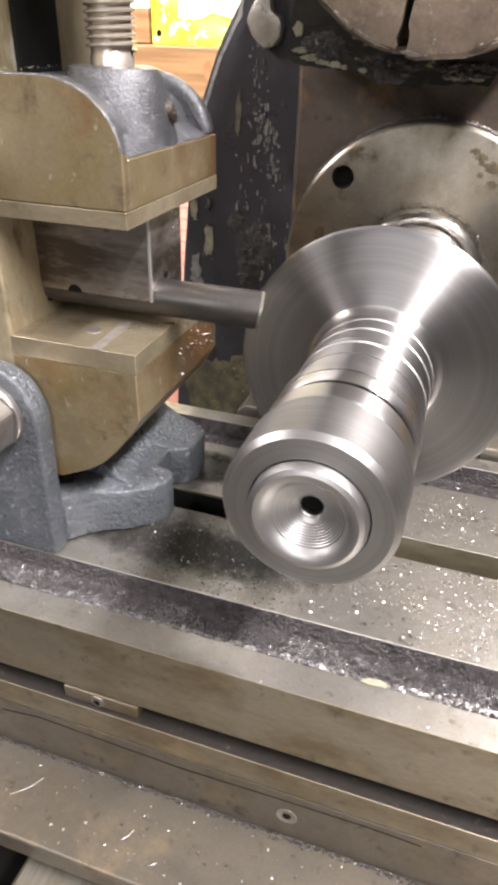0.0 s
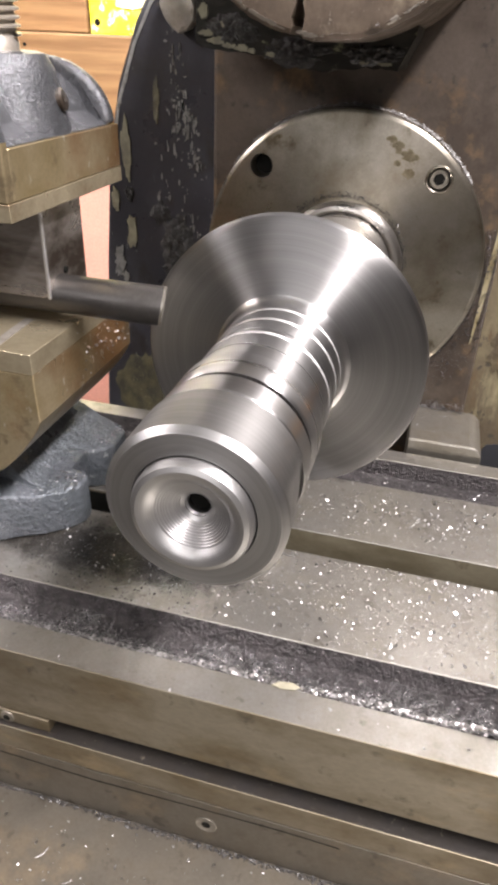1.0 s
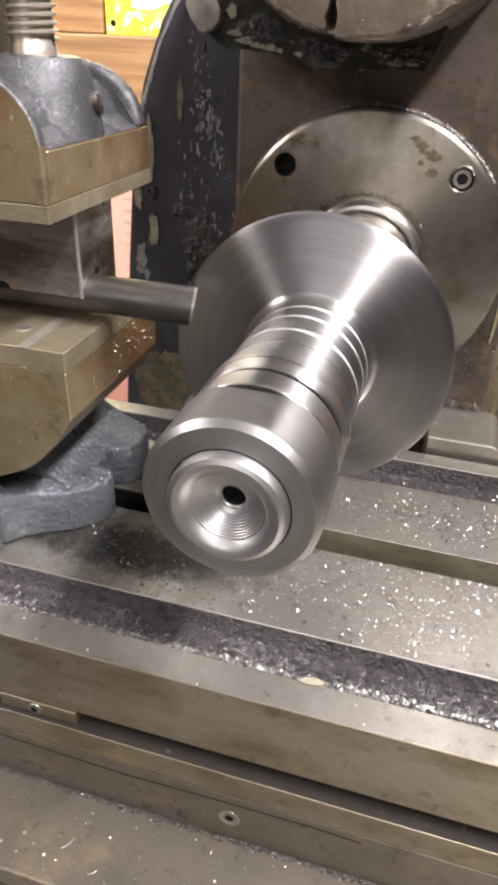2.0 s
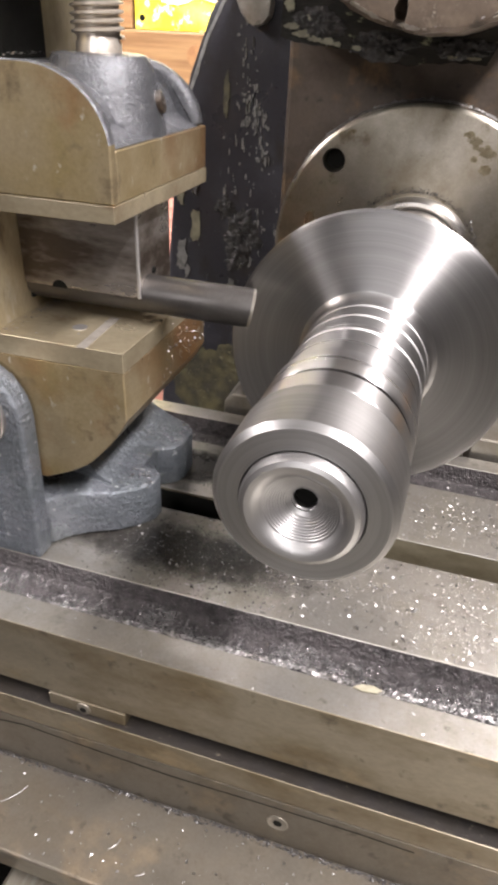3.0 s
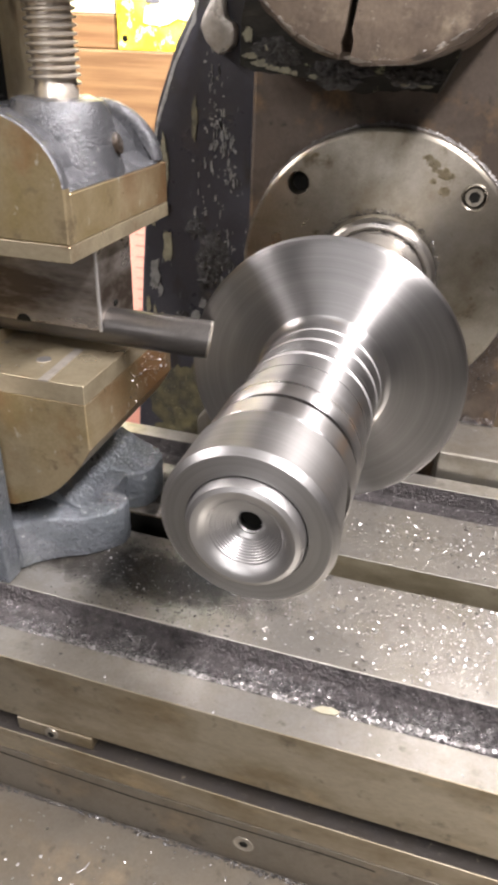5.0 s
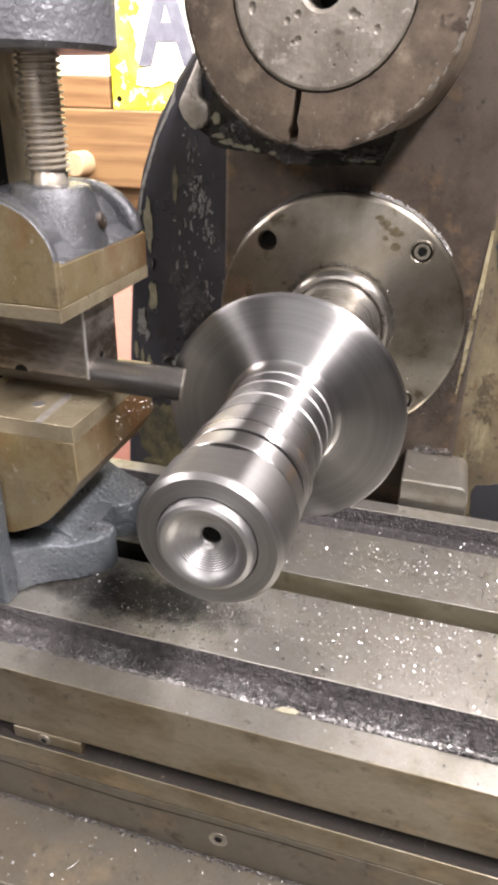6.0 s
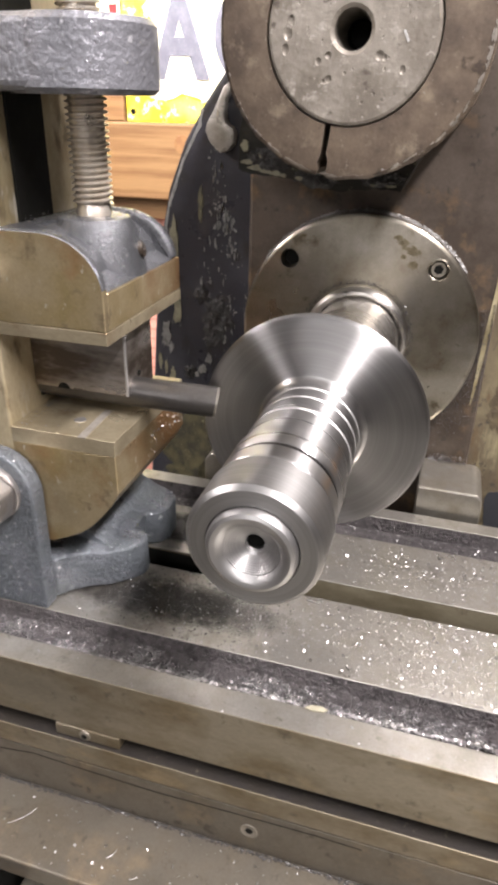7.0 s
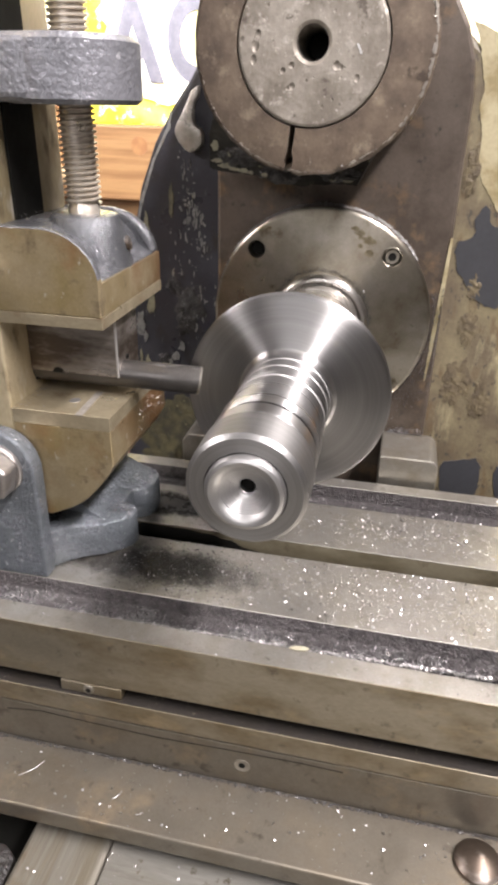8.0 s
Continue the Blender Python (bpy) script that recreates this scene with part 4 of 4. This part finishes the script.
for nm, profile, m, lab in (("bar", [(-0.1148, 0.0060), (-0.0386, 0.0060), (-0.0376, 0.0058)], M_BAR, ""), ("end_rim", [(-0.0377, 0.0060), (-0.0370, 0.0060), (-0.0368, 0.0058), (-0.0368, 0.0020)], M_WAY, "bright freshly cut rim")):
    bm = lathe(profile, (0, 0.0345, 0.0904), "x", 56, caps=(nm == "bar", nm != "bar"))
    for v in bm.verts:
        if v.co.x > -0.05:
            v.co.x += 0.30 * (0.0345 - v.co.y) + 0.20 * (v.co.z - 0.0904)
    part(nm, bm, m, bar, lab, smooth=True)
# ---- behind the machine ----
plank = thing("wooden_rail", "knotty varnished pine rail on the wall", "rail")
part("board", bx(-1.2, 0.8, 0.770, 0.798, 0.0525, 0.1545, 0.003), M_WOOD, plank)
part("knot", lathe([(0.7692, 0.0125), (0.7702, 0.0128)], (-0.340, 0, 0.128), n=24), M_KNOT, plank, "dark round knot")
for gx in (-0.52, -0.25):
    part("nail_head", lathe([(0.7688, 0.0022), (0.7702, 0.0024)], (gx, 0, 0.140), n=12), M_HOLE, plank)
low_rail = thing("lower_rail", "shaded pine batten behind the wooden rail", "batten")
part("board", bx(-1.2, 0.8, 0.790, 0.805, 0.022, 0.062, 0.002), M_WOOD, low_rail)
peg = thing("wooden_peg", "pale round end of a wooden peg in the rail", "peg")
part("dowel", lathe([(0.775, 0.017), (0.742, 0.017), (0.738, 0.015)], (-0.474, 0, 0.084), n=40), M_PALEWOOD, peg, smooth=True)
post = thing("wooden_batten", "brown pine batten beside the sign", "batten")
part("board", bx(-1.0, -0.4425, 0.800, 0.812, 0.155, 0.195, 0.002), M_WOOD, post)
sign = thing("enamel_sign", "bright yellow enamel sign with painted white glare and dark letters", "sign")
part("sheet", bx(-0.4385, 0.35, 0.802, 0.805, 0.1548, 0.50, 0.0008), M_SIGN, sign)
field = [(-0.40 + 0.72 * i / 60, 0.186 + 0.012 * noise.noise((i * 0.31, 2.0, 0)) + 0.006 * noise.noise((i * 1.1, 5.0, 0))) for i in range(61)] + [(0.32, 0.46)]
field += [(-0.398 + 0.014 * noise.noise((i * 0.5, 9.0, 0)) + 0.006 * noise.noise((i * 1.7, 3.0, 0)), 0.46 - 0.26 * i / 30) for i in range(31)]
# Ragged white sheet: the yellow's washed-out glare put into colour.
part("glare_field", prism(field, "y", 0.8000, 0.8016), M_SIGNWHITE, sign)
part("nail_hole", lathe([(0.8012, 0.004), (0.8022, 0.004)], (-0.428, 0, 0.168), n=16), M_HOLE, sign)
for ch, x, w in (("A", -0.390, 1.0), ("C", -0.304, 1.0), ("K", 0.158, 1.0)):
    cu = bpy.data.curves.new("letter", "FONT")
    cu.body, cu.size, cu.extrude, cu.offset = ch, 0.145, 0.0005, 0.0045
    cu.materials.append(M_LETTER)
    tmp = new("letter", cu)
    dg = bpy.context.evaluated_depsgraph_get()
    me = bpy.data.meshes.new_from_object(tmp.evaluated_get(dg))
    bpy.data.objects.remove(tmp)
    ob = new("letter", me)
    ob.parent = sign
    ob.matrix_basis = pose(x, 0.7990, 0.2135, 90, 0, 0) @ Matrix.Diagonal((0.78 * w, 1, 1, 1))
sheet = thing("salmon_sheet", "salmon pink printed sheet hanging below the wooden rail", "sheet")
part("paper", bx(-0.75, 0.1, 0.806, 0.808, -0.45, 0.0275, 0.0004), M_SALMON, sheet)
for i in range(14):
    part("print_line", bx(-0.43, -0.43 + 0.05 + 0.04 * random.random(), 0.8050, 0.8062, -0.04 - 0.017 * i, -0.037 - 0.017 * i, 0), M_PRINT, sheet)
white = thing("white_board", "white board with a red mark beside the sign", "board")
part("panel", bx(-0.80, -0.4425, 0.806, 0.809, 0.196, 0.55, 0.0005), M_SIGNWHITE, white)
part("red_mark", prism([(-0.459, 0.30), (-0.447, 0.30), (-0.449, 0.262), (-0.455, 0.252)], "y", 0.8050, 0.8062), M_RED, white)


# ---- chips ----


def chip_heap(name, label, zones, parent_list=None, m_chip=None):
    """Bright slivers lying on surfaces. zones: count, sizes, and a function that gives a resting place."""
    rng = np.random.RandomState(7)
    verts, faces = [], []
    for count, s0, s1, where in zones:
        for _ in range(count):
            x, y, z = where(rng)
            s = s0 + (s1 - s0) * rng.rand() ** 2.2
            a, tilt, b = rng.rand() * 6.283, (rng.rand() - 0.5) * 1.1, (rng.rand() - 0.5) * 1.2
            m = Euler((tilt, b, a)).to_matrix()
            w, bend = s * (0.45 + 0.5 * rng.rand()), s * 0.35 * rng.rand()
            o = len(verts)
            pts = [(-s / 2, -w / 2, 0), (0, -w / 2, bend), (s / 2, -w * 0.3, 0), (s / 2, w * 0.3, 0), (0, w / 2, bend), (-s / 2, w / 2, 0)]
            pts = [m @ Vector(p) for p in pts]
            low = min(p.z for p in pts)
            verts += [(x + p.x, y + p.y, z + p.z - low) for p in pts]
            faces += [(o, o + 1, o + 4, o + 5), (o + 1, o + 2, o + 3, o + 4)]
    me = bpy.data.meshes.new(name)
    me.from_pydata(verts, [], faces)
    me.materials.append(m_chip or M_CHIP)
    ob = new(name, me)
    tagged(ob, label, "metal chips", kind="stuff")
    if parent_list is not None:
        parent_list.append(ob)
    return ob


def to_right(rng, x0, x1, k=0.6):
    return x0 + (x1 - x0) * rng.rand() ** k


def on_land(r):
    return to_right(r, -0.10, 0.19, 0.7), 0.001 + 0.040 * r.rand(), 0.0001


def on_land_far(r):
    return to_right(r, -0.05, 0.19, 0.8), 0.056 + 0.037 * r.rand(), 0.0001


def cluster(r):
    return min(0.085 + 0.040 * r.randn(), 0.19), min(max(0.020 + 0.013 * r.randn(), 0.001), 0.041), 0.0001


def cluster_far(r):
    return 0.06 + 0.035 * r.randn(), min(max(0.076 + 0.010 * r.randn(), 0.056), 0.093), 0.0001


def heap_height(x, y):
    """The swarf lies on the trough's floor and is banked up against the front lip."""
    t = min(max((y + 0.0172) / 0.0165, 0.0), 1.0)
    more = min(max((x + 0.20) / 0.34, 0.0), 1.0)
    bank = (0.0050 + 0.0042 * more) * (1 - min(t / (0.42 + 0.28 * more), 1.0)) ** 1.2
    rough = 0.0009 * noise.noise((x * 240, y * 240, 1.7)) + 0.0011 * noise.noise((x * 700, y * 700, 4.1)) + 0.0010 * noise.noise((x * 70, y * 120, 8.3))
    floor_z = -0.0084 + (0.0026 * ((t - 0.70) / 0.3) if t > 0.70 else 0.0)
    return floor_z + bank + rough * (0.35 + (1 - t) * (0.6 + 0.6 * more))


def in_trough(r):
    x, y = to_right(r, -0.16, 0.19, 0.75), -0.0168 + 0.0130 * r.rand() ** 1.4
    return x, y, heap_height(x, y)


def heap(r):
    x, y = to_right(r, -0.10, 0.19, 0.6), -0.0174 + 0.0055 * r.rand() ** 1.4
    return x, y, heap_height(x, y)


def in_rear(r):
    return -0.14 + 0.33 * r.rand(), 0.0962 + 0.018 * r.rand(), -0.0079


def on_lip(r):
    return -0.15 + 0.34 * r.rand(), -0.0285 + 0.0095 * r.rand(), 0.0001


def on_saddle(r):
    return -0.15 + 0.30 * r.rand(), -0.061 + 0.027 * r.rand(), -0.0696


def on_low_plate(r):
    return -0.085 + 0.20 * r.rand(), -0.105 + 0.042 * r.rand(), -0.0844


def on_lower_jaw(r):
    return -0.109 + 0.040 * r.rand(), 0.009 + 0.05 * r.rand(), 0.0811


def jaw_side(r):
    return -0.0675 + 0.0002 * r.rand(), 0.035 + 0.04 * r.rand() ** 0.7, 0.060 + 0.020 * r.rand()


def jaw_corner(r):
    return -0.1095 + 0.004 * r.rand(), 0.010 + 0.03 * r.rand(), 0.0811


def on_upper_jaw(r):
    return -0.110 + 0.012 * r.rand(), 0.0085 + 0.045 * r.rand(), 0.1546


def on_rear_lip(r):
    return -0.10 + 0.28 * r.rand(), 0.1165 + 0.0075 * r.rand(), 0.0001


def on_ear(r):
    a = radians(10 + 130 * r.rand())
    return -0.1165 + 0.0162 * math.cos(a), 0.0005 + 0.007 * r.rand(), 0.0540 + 0.0183 * math.sin(a)


def on_foot(r):
    return -0.083 + 0.011 * r.rand(), (0.028 if r.rand() < 0.5 else 0.062) + 0.011 * r.rand(), 0.0186


NX, NY = 900, 22
verts = []
for i in range(NX + 1):
    for j in range(NY + 1):
        x, y = -0.20 + 0.42 * i / NX, -0.0183 + 0.0173 * j / NY
        verts.append((x, y, heap_height(x, y)))
me = bpy.data.meshes.new("swarf_bed")
me.from_pydata(verts, [], [(i * (NY + 1) + j, (i + 1) * (NY + 1) + j, (i + 1) * (NY + 1) + j + 1, i * (NY + 1) + j + 1) for i in range(NX) for j in range(NY)])
me.materials.append(M_SWARF)
me.polygons.foreach_set("use_smooth", [True] * len(me.polygons))
ON_TABLE.append(tagged(new("swarf_bed", me), "dull grey steel swarf banked up in the coolant trough", "swarf", kind="stuff"))
chip_heap("trough_swarf", "fine grey steel chips in the coolant trough", [(9000, 0.00015, 0.0008, in_trough), (9000, 0.00015, 0.0010, heap)], ON_TABLE, M_SWARF)
chip_heap("table_chips", "bright steel chips strewn over the table and its trough",
          [(420, 0.0003, 0.0011, on_land), (1900, 0.00015, 0.0006, on_land), (330, 0.0003, 0.0010, on_land_far), (1400, 0.00015, 0.0006, on_land_far), (4500, 0.00015, 0.0006, in_trough), (7000, 0.0002, 0.0010, heap), (900, 0.0005, 0.0016, heap), (320, 0.0008, 0.0018, heap), (330, 0.0003, 0.0011, cluster), (1500, 0.00015, 0.0007, cluster), (350, 0.0003, 0.0013, cluster_far), (900, 0.00015, 0.0007, cluster_far), (700, 0.0003, 0.0012, in_rear),
           (60, 0.0003, 0.0013, on_lip), (260, 0.0002, 0.0013, on_saddle), (70, 0.0004, 0.0018, on_low_plate), (60, 0.0002, 0.0008, on_lower_jaw), (160, 0.0002, 0.0009, jaw_corner), (240, 0.0002, 0.0011, jaw_side), (110, 0.0002, 0.0008, on_upper_jaw),
           (70, 0.0003, 0.001, on_rear_lip), (260, 0.0002, 0.0009, on_foot), (160, 0.0002, 0.0008, on_ear)], ON_TABLE)


def dirt_patch(r):
    return -0.045 + 0.022 * r.randn(), min(max(0.022 + 0.010 * r.randn(), 0.001), 0.0415), 0.0001


def dirt_rear(r):
    return -0.10 + 0.10 * r.rand(), 0.057 + 0.036 * r.rand(), 0.0001


def gib_foot(r):
    x = -0.16 + 0.36 * r.rand()
    return x, -0.0318 - 0.0022 * r.rand() ** 2 * (0.5 + abs(noise.noise((x * 90, 0, 0)))), -0.0697


dirt = chip_heap("oily_dirt", "black oily dirt and dull swarf on the table beside the bracket", [(2600, 0.0002, 0.0009, dirt_patch), (1200, 0.0002, 0.0008, dirt_rear), (5000, 0.0002, 0.0009, gib_foot)], ON_TABLE)
dirt.data.materials[0] = M_DIRT
dirt["category"] = "dirt"


def land_band(r):
    """A broad, uneven drift of chips on the front land, thicker towards the slot."""
    return min(0.060 + 0.055 * r.randn(), 0.19), 0.0415 - 0.040 * r.rand() ** 1.3, 0.0001


def slot_edge(r):
    return -0.02 + 0.20 * r.rand() ** 0.7, 0.0415 - 0.006 * r.rand() ** 2, 0.0001


def dirt_side(r):
    return -0.040 + 0.026 * r.randn(), min(max(0.024 + 0.012 * r.randn(), 0.001), 0.0415), 0.0003


chip_heap("coarse_chips", "coarse bright steel chips drifted on the table lands",
          [(170, 0.0007, 0.0019, land_band), (130, 0.0007, 0.0017, cluster_far), (150, 0.0004, 0.0013, slot_edge), (110, 0.0004, 0.0012, dirt_side), (60, 0.0006, 0.0016, on_land)], ON_TABLE)
chip_heap("dull_chips", "dull oily steel chips among the bright ones on the table",
          [(90, 0.0005, 0.0015, land_band), (60, 0.0005, 0.0014, cluster_far), (140, 0.0004, 0.0012, slot_edge)], ON_TABLE, M_SWARF)


# A dark see-through sheet: oily dirt together with shade painted onto the table.
def oil_shade_film(name, label, cx, cy, z, rx_, ry_, thick):
    mat = bpy.data.materials.new("oil_shade_film")
    mat.use_nodes = True
    nt = mat.node_tree
    b = nt.nodes["Principled BSDF"]
    b.inputs["Base Color"].default_value, b.inputs["Roughness"].default_value = (0.022, 0.020, 0.018, 1), 0.28
    tc, mp, gr, nz, mul, rg = (nt.nodes.new("ShaderNode" + k) for k in ("TexCoord", "Mapping", "TexGradient", "TexNoise", "Math", "MapRange"))
    mp.inputs["Location"].default_value, mp.inputs["Scale"].default_value = (-cx / rx_, -cy / ry_, 0), (1 / rx_, 1 / ry_, 0)
    gr.gradient_type = "SPHERICAL"
    nz.inputs["Scale"].default_value, nz.inputs["Detail"].default_value, nz.inputs["Roughness"].default_value = 150, 8, 0.72
    nt.links.new(tc.outputs["Object"], mp.inputs[0])
    nt.links.new(mp.outputs[0], gr.inputs[0])
    nt.links.new(tc.outputs["Object"], nz.inputs["Vector"])
    mul.operation = "MULTIPLY"
    nt.links.new(gr.outputs["Fac"], mul.inputs[0])
    nt.links.new(nz.outputs[0], mul.inputs[1])
    rg.inputs[1].default_value, rg.inputs[2].default_value, rg.inputs[4].default_value = 0.14, 0.34, thick
    nt.links.new(mul.outputs[0], rg.inputs[0])
    nt.links.new(rg.outputs[0], b.inputs["Alpha"])
    ob = part(name, prism([(cx + rx_ * math.cos(a), cy + ry_ * math.sin(a)) for a in [2 * math.pi * i / 40 for i in range(40)]], "z", z + 0.00002, z + 0.00008), mat)
    tagged(ob, label, "oil stain", kind="stuff")
    ON_TABLE.append(ob)


# Both films darken the table for the vise's shade as well as oil.
oil_shade_film("oil_shade_patch", "dark oily dirt and painted shade on the table beside the bracket", -0.056, 0.0212, 0.0, 0.082, 0.0208, 0.44)
oil_shade_film("oil_shade_patch", "dark oily dirt and painted shade on the table behind the slot", -0.095, 0.0745, 0.0, 0.110, 0.0192, 0.95)


def flange_rim(r):
    a = radians(35 + 110 * r.rand())
    return 0.0621 * math.cos(a), 0.1530 + 0.009 * r.rand(), ZC + 0.0621 * math.sin(a)


def clamp_edge(r):
    a = radians(215 + 100 * r.rand())
    return 0.0448 * math.cos(a), 0.0648, 0.2055 + 0.0448 * math.sin(a)


def way_top(r):
    return 0.046 + 0.028 * r.rand(), 0.130 + 0.032 * r.rand(), 0.0046


def nose_dirt(r):
    a = radians(-40 + 250 * r.rand())
    d = 0.0274 + 0.0022 * r.rand() ** 2
    return d * math.cos(a), 0.1515, ZC + d * math.sin(a)


def face_swarf(r):
    a, d = radians(-62 + 78 * r.rand()), 0.0632 + 0.016 * r.rand() ** 2.2
    return min(d * math.cos(a), 0.067), 0.1622, ZC + d * math.sin(a)


def face_foot(r):
    return 0.046 + 0.021 * r.rand(), 0.1600 + 0.0025 * r.rand(), 0.0046 + 0.004 * r.rand() ** 2


chip_heap("flange_chips", "fine steel dust and chips caught on the flange and clamp", [(3600, 0.0002, 0.0010, flange_rim), (700, 0.0005, 0.0019, flange_rim), (40, 0.0002, 0.0011, clamp_edge), (60, 0.0002, 0.0009, way_top), (160, 0.0002, 0.0009, face_foot)], m_chip=M_DUST)
chip_heap("column_swarf", "dull dark swarf stuck to the column beside the flange", [(1500, 0.0003, 0.0012, face_swarf), (500, 0.0002, 0.0009, face_foot)], m_chip=M_SWARF)
grime = chip_heap("nose_grime", "black grime packed round the spindle nose", [(1400, 0.0003, 0.0010, nose_dirt)], m_chip=M_DIRT)
grime["category"] = "dirt"


def curl(name, x, y, z, length, turn, bow):
    cu = bpy.data.curves.new(name, "CURVE")
    cu.dimensions, cu.bevel_depth, cu.bevel_resolution = "3D", 0.00016, 1
    sp = cu.splines.new("POLY")
    sp.points.add(11)
    for i in range(12):
        u = i / 11 - 0.5
        dx, dy = length * u, bow * (4 * u * u - 1)
        c, s_ = math.cos(radians(turn)), math.sin(radians(turn))
        sp.points[i].co = (x + dx * c - dy * s_, y + dx * s_ + dy * c, z + 0.0004, 1)
    cu.materials.append(M_CHIP)
    tmp = new(name, cu)
    me = bpy.data.meshes.new_from_object(tmp.evaluated_get(bpy.context.evaluated_depsgraph_get()))
    bpy.data.objects.remove(tmp)
    ob = tagged(new(name, me), "thin curled steel shaving lying on the machine", "shaving", "loose shavings")
    ON_TABLE.append(ob)


for c in ((-0.094, -0.0455, -0.0697, 0.012, 50, 0.001), (-0.052, -0.049, -0.0697, 0.005, 60, 0.0006), (-0.040, -0.055, -0.0697, 0.003, 35, 0.0003), (0.0055, 0.0392, 0.0, 0.007, -8, 0.0006), (0.085, 0.075, 0.0, 0.009, -30, 0.001), (-0.045, 0.006, 0.0, 0.006, 20, 0.0008)):
    curl("steel_shaving", *c)


flake = part("paint_flake", prism([(0.0140, -0.0186), (0.0165, -0.0168), (0.0200, -0.0163), (0.0226, -0.0172), (0.0212, -0.0186), (0.0172, -0.0192)], "z", 0.0002, 0.0008, 0.0001, 1), M_FLAKE)
ON_TABLE.append(tagged(flake, "pale cream flake lying on the trough's edge", "flake"))


# ---- what moves ----
def motions():
    steps = [i * 0.5 for i in range(17)]
    for ob in ON_TABLE:
        walk(ob, [(t, pose(0.0001 * t, -0.0002 * t, -0.0014 * t)) for t in steps])
    # the arbor's free end runs a little out of line with the spindle
    when = (0.0, 1.0, 1.5, 3.0, 3.5, 4.5, 5.0, 6.5, 7.0, 7.5, 8.0)
    aside = (-0.0012, -0.0011, -0.0012, -0.0020, -0.0019, -0.0019, -0.0019, -0.0008, -0.0002, -0.0008, 0.0005)
    lower = (-0.0009, -0.0009, -0.0013, -0.0021, -0.0024, -0.0027, -0.0028, -0.0036, -0.0036, -0.0030, -0.0020)
    rows = []
    for k in range(241):
        t = k / FPS
        slope_x = (0.0004 - float(np.interp(t, when, aside))) / 0.19
        slope_z = (-0.0012 - float(np.interp(t, when, lower))) / 0.19
        axis = pose(0.0004 - 0.15 * slope_x, 0, ZC - 0.0012 - 0.15 * slope_z, math.degrees(slope_z), 0, -math.degrees(slope_x))
        rows.append((t, axis @ pose(0, 0, 0, 0, -39.0 * k - 180, 0)))
    walk(work, rows)


motions()
